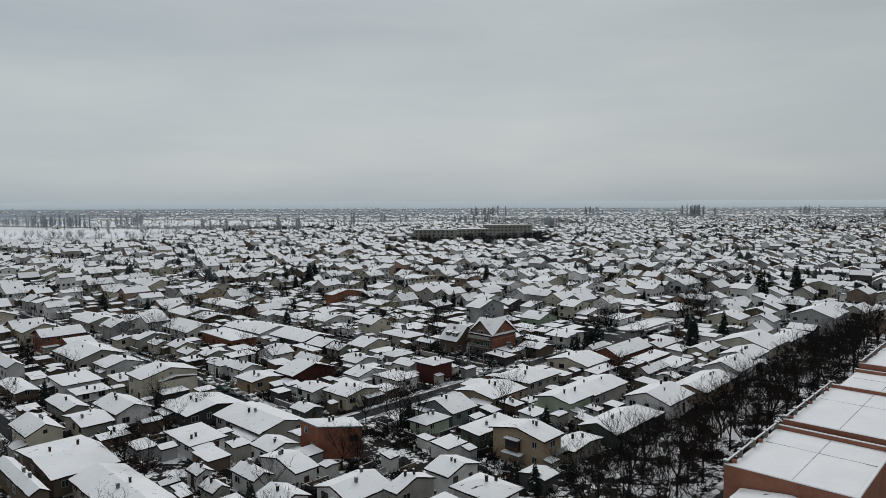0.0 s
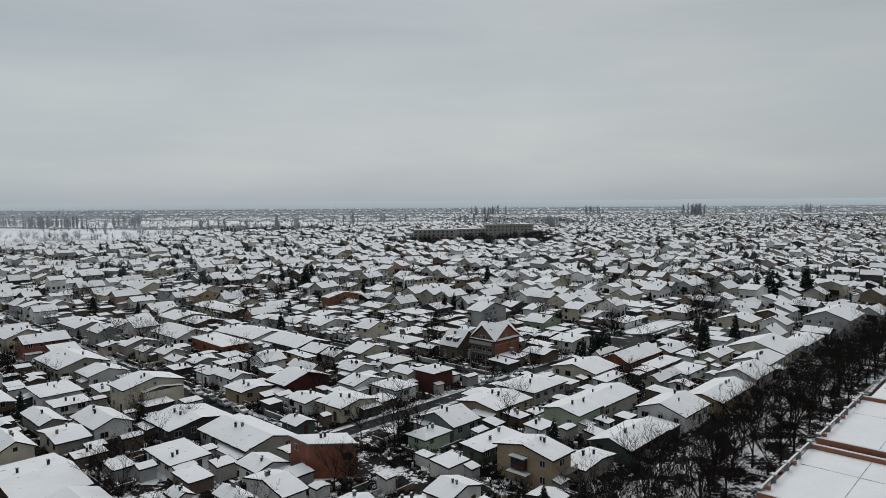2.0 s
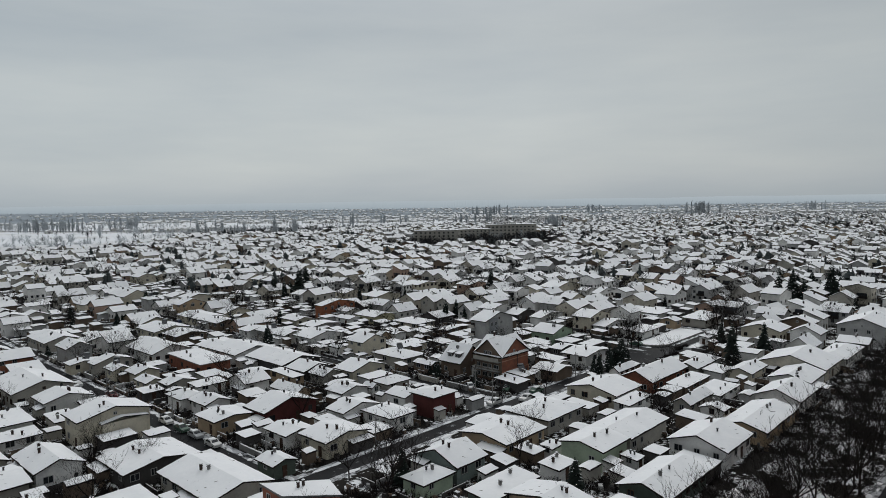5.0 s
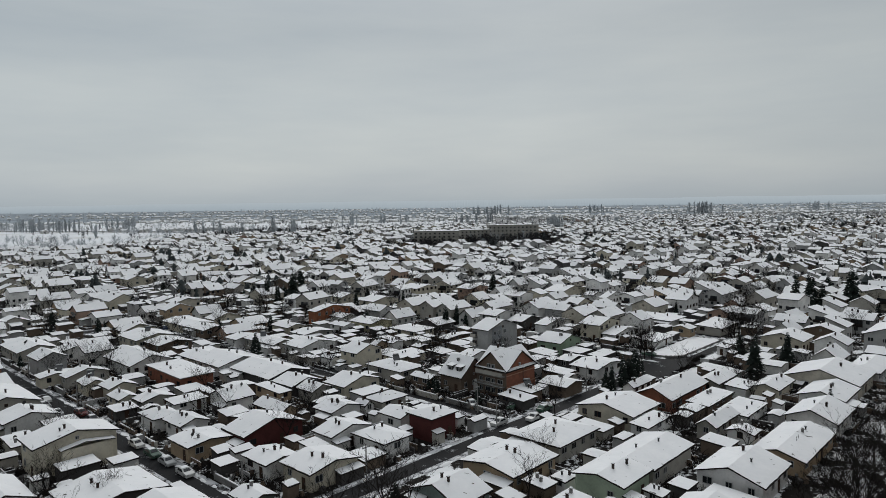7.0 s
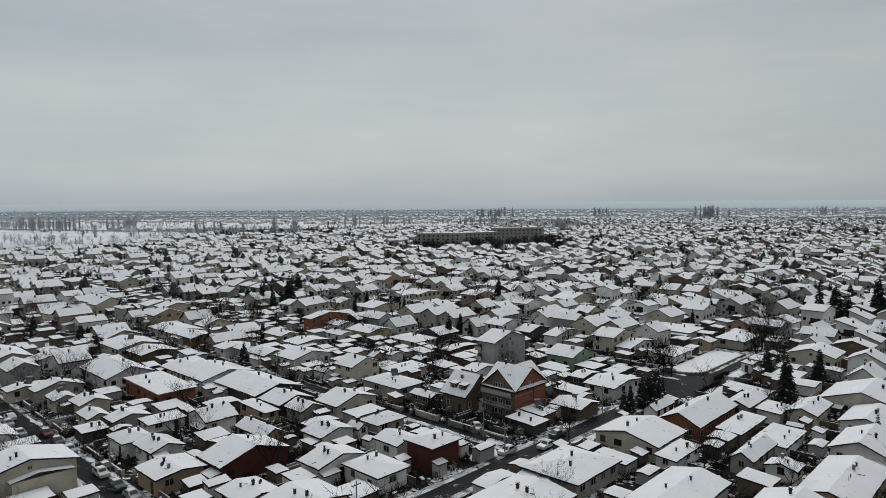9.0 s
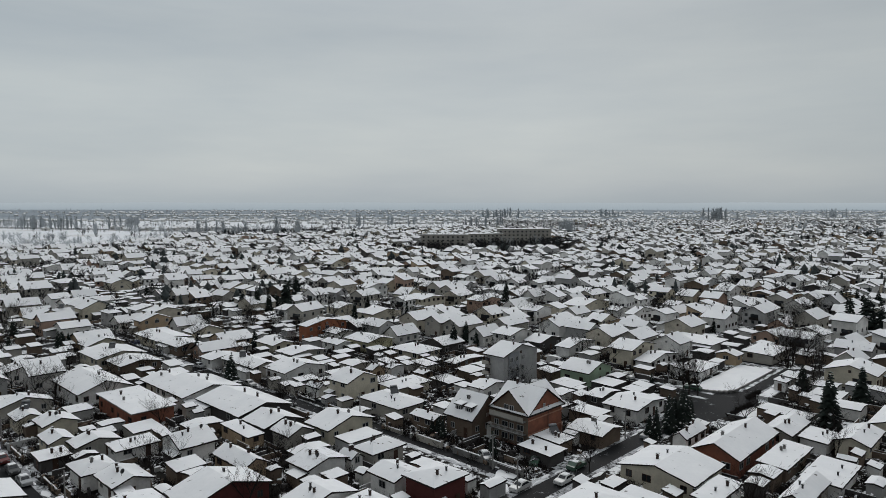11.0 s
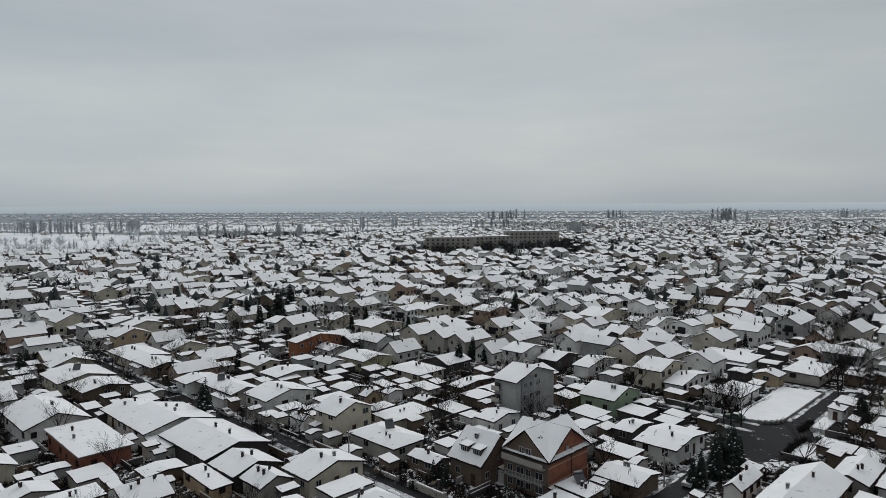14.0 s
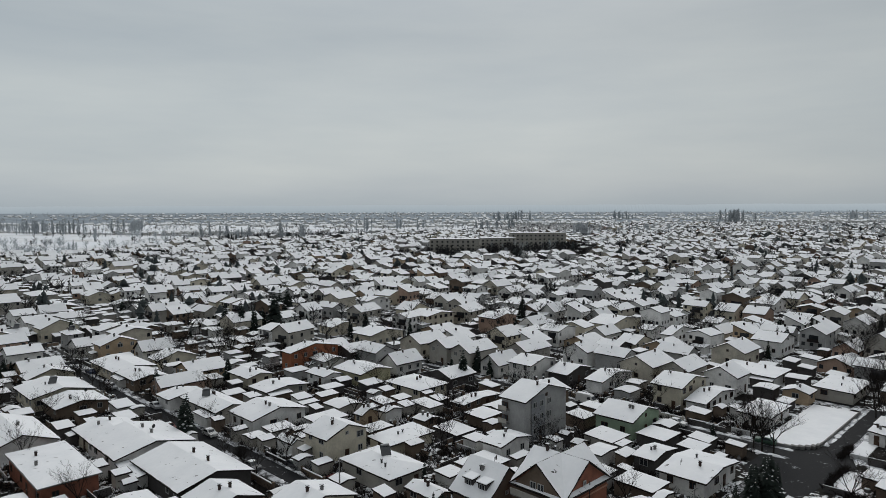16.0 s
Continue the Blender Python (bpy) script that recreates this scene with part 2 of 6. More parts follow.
def snow_sheet(shape, quad, rnd, thick=0.16, cell=1.1, inset=0.10, rims="wesn"):
    """A lumpy layer of snow on a sloping quad, thin and ragged at its open rims: west, east, south, north of its own axes."""
    a, b, c, d = (Vector(p) for p in quad)
    nx = max(2, min(12, int(((b - a).length + (c - d).length) / 2 / cell)))
    ny = max(2, min(12, int(((d - a).length + (c - b).length) / 2 / cell)))
    lx, ly = max((b - a).length, (c - d).length, 0.5), max((d - a).length, 0.5)
    k = len(shape.v)
    for j in range(ny + 1):
        for i in range(nx + 1):
            s, t = i / nx, j / ny
            w, e, so, no = i == 0 and "w" in rims, i == nx and "e" in rims, j == 0 and "s" in rims, j == ny and "n" in rims
            rim = w or e or so or no
            ds, dt = inset * rnd.uniform(0.3, 1.6) / lx, inset * rnd.uniform(0.3, 1.6) / ly
            s = s + ds * (w - e)
            t = t + dt * (so - no)
            p = (a * (1 - s) + b * s) * (1 - t) + (d * (1 - s) + c * s) * t
            shape.v.append((p.x, p.y, p.z + (0.045 if rim else thick * (rnd.uniform(0.8, 1.15) if 0 < i < nx and 0 < j < ny else 0.95))))
    for j in range(ny):
        for i in range(nx):
            q = k + j * (nx + 1) + i
            shape.f.append((q, q + 1, q + nx + 2, q + nx + 1))


def slopes(a, b, e, rise, kind):
    """The roof planes over the rectangle a by b with eaves at e, as quads seen counter-clockwise from above; e, rise in metres."""
    if kind == "l":
        h = a / 2
        return [((0, 0, e), (h, 0, e + rise), (h, b, e + rise), (0, b, e)), ((h, 0, e + rise), (a, 0, e), (a, b, e), (h, b, e + rise))]
    if kind == "r":
        h = b / 2
        return [((0, 0, e), (a, 0, e), (a, h, e + rise), (0, h, e + rise)), ((0, h, e + rise), (a, h, e + rise), (a, b, e), (0, b, e))]
    if kind == "x":
        return slopes(a, b, e, rise, "l") + slopes(a, b, e, rise, "r")
    if kind == "h":
        t = e + rise
        if a >= b:
            p, q = (b * 0.45, b / 2, t), (a - b * 0.45, b / 2, t)
            return [((0, 0, e), (a, 0, e), q, p), (p, q, (a, b, e), (0, b, e)), ((0, b, e), (0, 0, e), p, p), ((a, 0, e), (a, b, e), q, q)]
        p, q = (a / 2, a * 0.45, t), (a / 2, b - a * 0.45, t)
        return [((0, b, e), (0, 0, e), p, q), ((a, 0, e), (a, b, e), q, p), ((0, 0, e), (a, 0, e), p, p), ((a, b, e), (0, b, e), q, q)]
    return [((0, 0, e), (a, 0, e), (a, b, e + rise), (0, b, e + rise))]


def roof_z(x, y, a, b, e, rise, kind):
    if kind == "l":
        return e + rise * (1 - abs(2 * x / a - 1))
    if kind == "r":
        return e + rise * (1 - abs(2 * y / b - 1))
    if kind == "x":
        return e + rise * max(1 - abs(2 * x / a - 1), 1 - abs(2 * y / b - 1))
    if kind == "h":
        return e + rise * min(1, min(x, a - x, y, b - y) / (0.45 * min(a, b)))
    return e + rise * y / b


def clean(quad):
    out = []
    for p in quad:
        if p not in out:
            out.append(p)
    return out


def wall_shape(a, b, e, rise, kind, o, thick_roof=0.17):
    """Walls under such a roof, o inside its edge."""
    s = Shape()
    x0, y0, x1, y1 = o, o, a - o, b - o
    zt = lambda x, y: roof_z(x, y, a, b, e, rise, kind) - thick_roof - 0.004
    mx, my = a / 2, b / 2
    def side(*xy):
        s.poly(*[(x, y, 0.0) for x, y in (xy[0], xy[-1])], *[(x, y, zt(x, y)) for x, y in reversed(xy)])
    if kind in "lx":
        side((x0, y0), (mx, y0), (x1, y0)), side((x1, y1), (mx, y1), (x0, y1))
    else:
        side((x0, y0), (x1, y0)), side((x1, y1), (x0, y1))
    if kind in "rx":
        side((x1, y0), (x1, my), (x1, y1)), side((x0, y1), (x0, my), (x0, y0))
    else:
        side((x1, y0), (x1, y1)), side((x0, y1), (x0, y0))
    return s


def plate(s, xs, zs, holes, y0, y1):
    """An upright plate of cells between the lines xs and zs, with openings at the cells in holes."""
    k, nx, nz = len(s.v), len(xs), len(zs)
    for y in (y0, y1):
        s.v += [(x, y, z) for z in zs for x in xs]
    at = lambda i, j, back: k + back * nx * nz + j * nx + i
    solid = lambda i, j: 0 <= i < nx - 1 and 0 <= j < nz - 1 and (i, j) not in holes
    for j in range(nz - 1):
        for i in range(nx - 1):
            if not solid(i, j):
                continue
            s.f.append((at(i, j, 0), at(i + 1, j, 0), at(i + 1, j + 1, 0), at(i, j + 1, 0)))
            s.f.append((at(i, j, 1), at(i, j + 1, 1), at(i + 1, j + 1, 1), at(i + 1, j, 1)))
            for di, dj, p, q in ((-1, 0, (i, j + 1), (i, j)), (1, 0, (i + 1, j), (i + 1, j + 1)), (0, -1, (i, j), (i + 1, j)), (0, 1, (i + 1, j + 1), (i, j + 1))):
                if not solid(i + di, j + dj):
                    s.f.append((at(*p, 0), at(*p, 1), at(*q, 1), at(*q, 0)))


def rings(s, levels):
    """A square shaft from half-widths and heights, as one closed skin."""
    k = len(s.v)
    for h, z in levels:
        s.v += [(-h, -h, z), (h, -h, z), (h, h, z), (-h, h, z)]
    for i in range(len(levels) - 1):
        for j in range(4):
            p, q = k + 4 * i + j, k + 4 * i + (j + 1) % 4
            s.f.append((p, q, q + 4, p + 4))
    e = k + 4 * (len(levels) - 1)
    s.f += [(e, e + 1, e + 2, e + 3), (k + 3, k + 2, k + 1, k)]


def window_meshes(w, h, frame_mat):
    f, p = Shape(), Shape()
    t = 0.09
    plate(f, (0, t, w / 2 - t / 2, w / 2 + t / 2, w - t, w), (0, t, h - t, h), ((1, 1), (3, 1)), -0.07, 0.05)
    p.box(t, -0.02, t, w - t, 0.03, h - t)
    return f.mesh("window", frame_mat), p.mesh("pane", GLASS)


WINDOWS = {(w, c): window_meshes(w, h, m) for w, h in ((1.1, 1.25), (1.6, 1.25), (0.7, 0.7)) for c, m in (("white", FRAME_WHITE), ("brown", FRAME_BROWN))}
_d, _h = Shape(), Shape()
_d.box(0, -0.05, 0, 0.95, 0.05, 2.05)
_h.box(0.80, -0.13, 0.98, 0.86, -0.052, 1.10)
DOOR, HANDLE = _d.mesh("door", FRAME_BROWN), _h.mesh("door_handle", STEEL)


def chimney_meshes(w, h, hood):
    s, c = Shape(), Shape()
    r = w / 2
    top = [(r, -1.2), (r, h), (r + 0.07, h + 0.004), (r + 0.07, h + 0.10)]
    if hood:
        top += [(r - 0.08, h + 0.104), (r - 0.08, h + 0.30), (r + 0.06, h + 0.304), (r + 0.06, h + 0.38)]
    rings(s, top)
    z = top[-1][1] + 0.004
    rings(c, [(r + 0.05, z), (r + 0.02, z + 0.09), (r * 0.5, z + 0.13)])
    return s, c


CHIMNEYS = []
for _w, _hh, _p, _m in ((0.36, 0.75, True, CHIMNEY), (0.32, 0.9, False, CHIMNEY), (0.40, 0.6, True, CONCRETE), (0.24, 0.7, False, METAL)):
    _s, _c = chimney_meshes(_w, _hh, _p)
    CHIMNEYS.append((_s.mesh("chimney", _m), _c.mesh("snow_cap", SNOW)))

taken, homes = [], []


def put_windows(home, length, eave, turn, at0, rnd, frames, door):
    """Rows of windows along one wall that runs from at0 in the direction turn."""
    storeys = 3 if eave > 8 else 2 if eave > 5 else 1
    n = max(1, int((length - 1.0) / 2.7))
    step = length / n
    for s in range(storeys):
        for i in range(n):
            if rnd.random() < 0.3:
                continue
            x = step * (i + 0.5)
            z = 1.15 + 2.75 * s + (0.25 if storeys == 1 else 0)
            m = at0 @ pose(0, 0, 0, 0, 0, turn)
            if door and s == 0 and i == n // 2:
                d = part("door", DOOR, home, at=m @ pose(x - 0.48, -0.03, 0.12))
                part("door_handle", HANDLE, d)
                continue
            w = 1.6 if rnd.random() < 0.35 and step > 2.4 else 1.1
            f, p = WINDOWS[(w, frames)]
            win = part("window", f, home, at=m @ pose(x - w / 2, -0.02, z))
            part("pane", p, win)


def lean_to(home, a, b, rnd):
    """A low extension under a sloping roof against one of the two street sides."""
    front = rnd.random() < 0.5
    side = a if front else b
    long_, deep, low = side * rnd.uniform(0.3, 0.55), rnd.uniform(1.6, 2.6), rnd.uniform(2.1, 2.4)
    at0 = rnd.choice((0.3, side - long_ - 0.3))
    rot = pose(at0, 0.5, 0) if front else pose(0.5, at0 + long_, 0, 0, 0, -90)
    s, r, c = Shape(), Shape(), Shape()
    s.box(0.25, -deep + 0.25, 0, long_ - 0.25, 0.05, low - 0.16)
    top = [(0, -deep, low), (long_, -deep, low), (long_, 0.1, low + 0.35), (0, 0.1, low + 0.35)]
    r.slab(top, 0.12)
    snow_sheet(c, top, rnd, 0.14, 1.2, 0.06)
    ext = part("extension", s.mesh("extension", WALLS[rnd.choice(("brown", "dark", "greywhite", "greige"))][0]), home, "low lean-to extension", at=rot)
    part("roof", r.mesh("roof", TILE), ext)
    part("snow_cover", c.mesh("snow_cover", ROOF_SNOW, True), ext, "white snow")


def house(u, v, a, b, eave, rise, kind, wall="white", seed=None, chimneys=2, thin=False, openings=True, snow_cell=1.1, over=0.6, group="", skip=()):
    """A house with its roof's lower corner at (u, v) of the grid: a along u, b along v, eaves and rise in metres; kind: ridge along v (l), along u (r), hipped (h) or sloping (f)."""
    rnd = random.Random(seed if seed is not None else round(u * 131 + v * 17))
    mat, words = WALLS[wall]
    if kind == "f" and rise == 0:
        rise = 0.35
    form = {"l": "gabled", "r": "gabled", "h": "hipped", "x": "cross-gabled", "f": "low sloping"}[kind]
    low = eave < 3.45
    label = f"{words} {'outbuilding' if low else 'house'} with a {form} roof under {'thin' if thin else 'fresh'} snow"
    home = empty("outbuilding" if low else "house", plan(u, v), label, "outbuilding" if low else "house", group)
    over = min(over, a * 0.09, b * 0.09)
    part("wall", wall_shape(a, b, eave, rise, kind, over).mesh("wall", mat), home)
    roof, snow = Shape(), Shape()
    edges = {"l": ("wsn", "esn"), "r": ("wes", "wen"), "h": ("s", "n", "s", "s")}.get(kind, ("wesn",) * 4)
    for quad, rims in zip(slopes(a, b, eave, rise, kind), edges):
        roof.slab(clean(quad), 0.17)
        snow_sheet(snow, quad, rnd, cell=snow_cell, rims=rims)
    part("roof", roof.mesh("roof", TILE if wall != "brick" or kind != "f" else TIN), home)
    part("snow_cover", snow.mesh("snow_cover", SNOW_THIN if thin else ROOF_SNOW, True), home, "white snow")
    for _ in range(chimneys):
        x, y = a * rnd.uniform(0.25, 0.75), b * rnd.uniform(0.25, 0.75)
        if kind == "l":
            x = a * rnd.choice((0.36, 0.42, 0.58))
        elif kind == "r":
            y = b * rnd.choice((0.36, 0.42, 0.58))
        body, cap = rnd.choice(CHIMNEYS)
        c = part("chimney", body, home, at=pose(x, y, roof_z(x, y, a, b, eave, rise, kind)))
        part("snow_cap", cap, c)
    if openings:
        frames = rnd.choice(("white", "white", "brown"))
        if "y" not in skip:
            put_windows(home, a - 2 * over, eave, 0, pose(over, over, 0), rnd, frames, rnd.random() < 0.5)
        if "x" not in skip:
            put_windows(home, b - 2 * over, eave, -90, pose(over, b - over, 0), rnd, frames, rnd.random() < 0.4)
        if kind in "lr" and rise > 1.7 and eave > 3.6:
            f, p = WINDOWS[(0.7, frames)]
            m = pose(a / 2 - 0.35, over - 0.02, eave - 0.1) if kind == "l" else pose(over - 0.02, b / 2 + 0.35, eave - 0.1, 0, 0, -90)
            part("pane", p, part("window", f, home, at=m))
    taken.append((u, v, u + a, v + b))
    homes.append((u, v, a, b, eave, rise, kind))
    if openings and a > 6.5 and b > 6.5 and snow_cell < 1.5 and rnd.random() < 0.55:
        lean_to(home, a, b, rnd)
    return home


def slanting_house(pts, top, wall):
    """A flat-roofed house on an uneven four-cornered plan."""
    mat, words = WALLS[wall]
    home = empty("house", plan(0, 0), f"bare {words} house with slanting front and snowy roof", "house")
    s = Shape()
    s.slab([(u, v, top - 0.25) for u, v in pts], top - 0.25)
    part("wall", s.mesh("wall", mat), home)
    cu, cv = sum(p[0] for p in pts) / 4, sum(p[1] for p in pts) / 4
    wide = [(cu + (u - cu) * 1.09, cv + (v - cv) * 1.09) for u, v in pts]
    s = Shape()
    s.slab([(u, v, top) for u, v in wide], 0.246)
    part("roof", s.mesh("roof", TIN), home)
    s = Shape()
    snow_sheet(s, [(u, v, top + 0.004) for u, v in wide], random.Random(9))
    part("snow_cover", s.mesh("snow_cover", SNOW, True), home, "white snow")
    (u0, v0), (u1, v1) = pts[3], pts[0]
    turn = math.degrees(math.atan2(v1 - v0, u1 - u0))
    for k, z in ((0.30, 4.0), (0.68, 1.3)):
        f, p = WINDOWS[(1.1, "white")]
        part("pane", p, part("window", f, home, at=pose(u0 + (u1 - u0) * k, v0 + (v1 - v0) * k, z, 0, 0, turn) @ pose(-0.55, -0.02, 0)))
    (u0, v0), (u1, v1) = pts[0], pts[1]
    turn = math.degrees(math.atan2(v1 - v0, u1 - u0))
    for k, z in ((0.82, 3.3),):
        f, p = WINDOWS[(1.6, "brown")]
        part("pane", p, part("window", f, home, at=pose(u0 + (u1 - u0) * k, v0 + (v1 - v0) * k, z, 0, 0, turn) @ pose(-0.8, -0.02, 0)))
    us, vs = [p[0] for p in pts], [p[1] for p in pts]
    for k in (0.35, 0.65):
        body, cap = CHIMNEYS[1]
        part("snow_cap", cap, part("chimney", body, home, at=pose(cu + (k - 0.5) * 3, cv + 0.6, top)))
    taken.append((min(us), min(vs), max(us), max(vs)))
    return home

# ---- ground and streets ----
s = Shape()
s.poly((-9000, -600, 0), (9000, -600, 0), (9000, 9000, 0), (-9000, 9000, 0))
tagged(new("ground", s.mesh("ground", YARD)), "yards of dark earth with patches of snow", "ground", kind="structure")

GARDENS = [(51, 129, 8, 12), (54, 120, 6, 8), (33, 137, 9, 8), (93, 87, 9, 9), (98, 84, 9, 6), (106, 55, 10, 5), (118, 55, 9, 4.5), (131, 54, 9, 6), (146, 53, 12, 6), (160, 53, 9, 5), (175, 54, 11, 5), (192, 55, 12, 6), (208, 56, 10, 5), (225, 56, 14, 6), (112, 48, 9, 4), (138, 47, 11, 3.5), (165, 47, 12, 4), (196, 48, 12, 4), (138, 118, 8, 4), (146, 121, 7, 5)]
ROADS_V = [(u, 3.7) for u in (38, 82.8, 218, 263)] + [(263 + 45 * k, 5.0) for k in range(1, 9)]
ROADS_U = [(36.6, 3.6, -60, 640), (112.3, 4.0, 86, 199), (108.4, 3.4, 227.7, 262), (300, 5, 60, 620), (420, 5, 120, 620)]


def street(u0, v0, u1, v1, label):
    """A strip of wet asphalt with trodden snow along both edges."""
    s = Shape()
    s.box(u0, v0, -0.2, u1, v1, 0.03)
    road = tagged(new("road", s.mesh("road", ASPHALT)), label, "road", kind="structure")
    road.matrix_basis = plan(0, 0)
    along_v = v1 - v0 > u1 - u0
    for side in (0, 1):
        s = Shape()
        rnd = random.Random(round(u0 * 7 + v0 * 3 + side))
        w = 1.5
        if along_v:
            x = u0 - w if side == 0 else u1
            quad = [(x, v0, 0.05), (x + w, v0, 0.05), (x + w, v1, 0.05), (x, v1, 0.05)]
        else:
            y = v0 - w if side == 0 else v1
            quad = [(u0, y, 0.05), (u1, y, 0.05), (u1, y + w, 0.05), (u0, y + w, 0.05)]
        s.slab(quad, 0.25)
        bank = Shape()
        n = int(max(v1 - v0, u1 - u0) / 3.4)
        for i in range(n):
            if rnd.random() < 0.35:
                continue
            k, lump = i / n, []
            wide, long_ = rnd.uniform(0.4, 1.1), rnd.uniform(1.0, 3.6)
            x0, y0 = (quad[0][0] + rnd.uniform(-0.2, 0.7), v0 + (v1 - v0) * k) if along_v else (u0 + (u1 - u0) * k, quad[0][1] + rnd.uniform(-0.2, 0.7))
            dx, dy = (wide, long_) if along_v else (long_, wide)
            h, c = rnd.uniform(0.15, 0.4), 0.05
            for q in range(8):
                t = 6.283 * q / 8
                lump.append((x0 + dx / 2 + dx * 0.6 * math.cos(t) * rnd.uniform(0.75, 1.1), y0 + dy / 2 + dy * 0.6 * math.sin(t) * rnd.uniform(0.75, 1.1), c))
            j = len(bank.v)
            bank.v += lump + [(x0 + dx / 2 + (x - x0 - dx / 2) * 0.5, y0 + dy / 2 + (y - y0 - dy / 2) * 0.5, h) for x, y, _ in lump]
            bank.f += [(j + q, j + (q + 1) % 8, j + 8 + (q + 1) % 8, j + 8 + q) for q in range(8)] + [tuple(range(j + 8, j + 16))]
        p = tagged(new("pavement", s.mesh("pavement", SLUSH)), "narrow slushy pavement beside the street", "pavement", kind="structure")
        p.matrix_basis = plan(0, 0)
        p = tagged(new("snow_bank", bank.mesh("snow_bank", SNOW, True)), "heaps of cleared snow along the street", "snow bank", kind="stuff")
        p.matrix_basis = plan(0, 0)


def crossings(start, end, cuts):
    """The stretches from start to end that the cuts (middle, width) leave over."""
    out, at = [], start
    for c, w in sorted(cuts):
        if start < c < end:
            out.append((at, c - w / 2 - 1.6))
            at = c + w / 2 + 1.6
    out.append((at, end))
    return [p for p in out if p[1] - p[0] > 4]


for v, w, lo, hi in ROADS_U:
    street(lo, v - w / 2, hi, v + w / 2, "wet asphalt street between cleared snow")
for u, w in ROADS_V:
    lo = 114.4 if u > 60 else 60
    if u > 300:
        continue
    for p, q in crossings(lo, 460, [(v, wu) for v, wu, *_ in ROADS_U]):
        street(u - w / 2, p, u + w / 2, q, "wet asphalt residential street with tyre tracks and slush")
# the middle street bends a little on its way
for u, p, q in ((145.2, 116.5, 166), (143.4, 166, 196), (142.0, 196, 236), (140.8, 236, 297.4), (140.4, 302.6, 417), (140.4, 423, 470)):
    street(u - 1.7, p, u + 1.7, q, "wet asphalt residential street with tyre tracks and slush")
# the square at the bend of the side street
s = Shape()
s.slab([(197, 106.5, 0.044), (219, 103.0, 0.044), (227.6, 106.2, 0.044), (227.6, 111.2, 0.044), (221.5, 118, 0.044), (206, 118.5, 0.044), (197, 112.9, 0.044)], 0.2)
tagged(new("road", s.mesh("road", ASPHALT)), "open wet asphalt junction", "road", kind="structure").matrix_basis = plan(0, 0)
s = Shape()
for u, w in ROADS_V:
    if u > 300:
        s.slab([(u - w / 2, -200, 0.025), (u + w / 2, -200, 0.025), (u + w / 2, 460, 0.025), (u - w / 2, 460, 0.025)], 0.2)
tagged(new("road", s.mesh("road", ASPHALT)), "far residential streets", "road", kind="structure").matrix_basis = plan(0, 0)


def rounded(u0, v0, u1, v1, r, z):
    """A rectangle with one rounded corner at (u0, v0)."""
    pts = [(u1, v0, z), (u1, v1, z), (u0, v1, z)]
    for i in range(9):
        t = math.pi + i * math.pi / 16
        pts.append((u0 + r + r * math.cos(t), v0 + r + r * math.sin(t), z))
    return pts


# the snowy corner lot with its low wall, and the islands at the bend
s = Shape()
s.slab(rounded(221.5, 111.4, 256.5, 121.0, 6.5, 0.3), 0.4)
tagged(new("corner_lot", s.mesh("corner_lot", SNOW)), "empty corner lot under smooth snow", "lot", kind="structure").matrix_basis = plan(0, 0)
rim = rounded(221.3, 111.2, 256.7, 121.0, 6.6, 0.0)[3:] + [(256.7, 111.2, 0.0)]
s = Shape()
for p, q in zip(rim, rim[1:]):
    s.box(min(p[0], q[0]) - 0.12, min(p[1], q[1]) - 0.12, 0, max(p[0], q[0]) + 0.12, max(p[1], q[1]) + 0.12, 0.62)
lot_wall = tagged(new("lot_wall", s.mesh("lot_wall", CONCRETE)), "low concrete wall round the corner lot", "wall", kind="structure")
lot_wall.matrix_basis = plan(0, 0)
s = Shape()
s.slab([(u, 207.6 - v, z) for u, v, z in rounded(223.5, 101.8, 236.0, 104.6, 2.4, 0.22)][::-1], 0.4)
tagged(new("snow_verge", s.mesh("snow_verge", SNOW)), "snowy verge at the bend of the street", "verge", kind="structure").matrix_basis = plan(0, 0)
s = Shape()
s.slab([(u, 201.6 - v, z) for u, v, z in rounded(205.0, 97.5, 216.0, 103.5, 3.0, 0.22)][::-1], 0.4)
tagged(new("snow_verge", s.mesh("snow_verge", SNOW)), "snowy front garden inside the bend of the street", "verge", kind="structure").matrix_basis = plan(0, 0)

def snowy_garden(u, v, a, b, turn=0.0):
    """An untrodden patch of snow with an uneven rim."""
    r = random.Random(round(u * 3 + v * 5))
    rim = [(a / 2 * math.cos(6.283 * i / 18) * r.uniform(0.75, 1.12), b / 2 * math.sin(6.283 * i / 18) * r.uniform(0.75, 1.12)) for i in range(18)]
    s = Shape()
    s.v = [(x * k, y * k, z + r.uniform(-0.02, 0.02)) for k, z in ((1.0, 0.03), (0.9, 0.11), (0.5, 0.15)) for x, y in rim]
    s.f = [(18 * j + i, 18 * j + (i + 1) % 18, 18 * j + 18 + (i + 1) % 18, 18 * j + 18 + i) for j in range(2) for i in range(18)] + [tuple(range(36, 54))]
    tagged(new("snowy_garden", s.mesh("snowy_garden", SNOW, True)), "garden lawn under untrodden snow", "garden", kind="structure").matrix_basis = plan(u, v, 0, turn)


for u, v, a, b in GARDENS:
    snowy_garden(u, v, a, b)

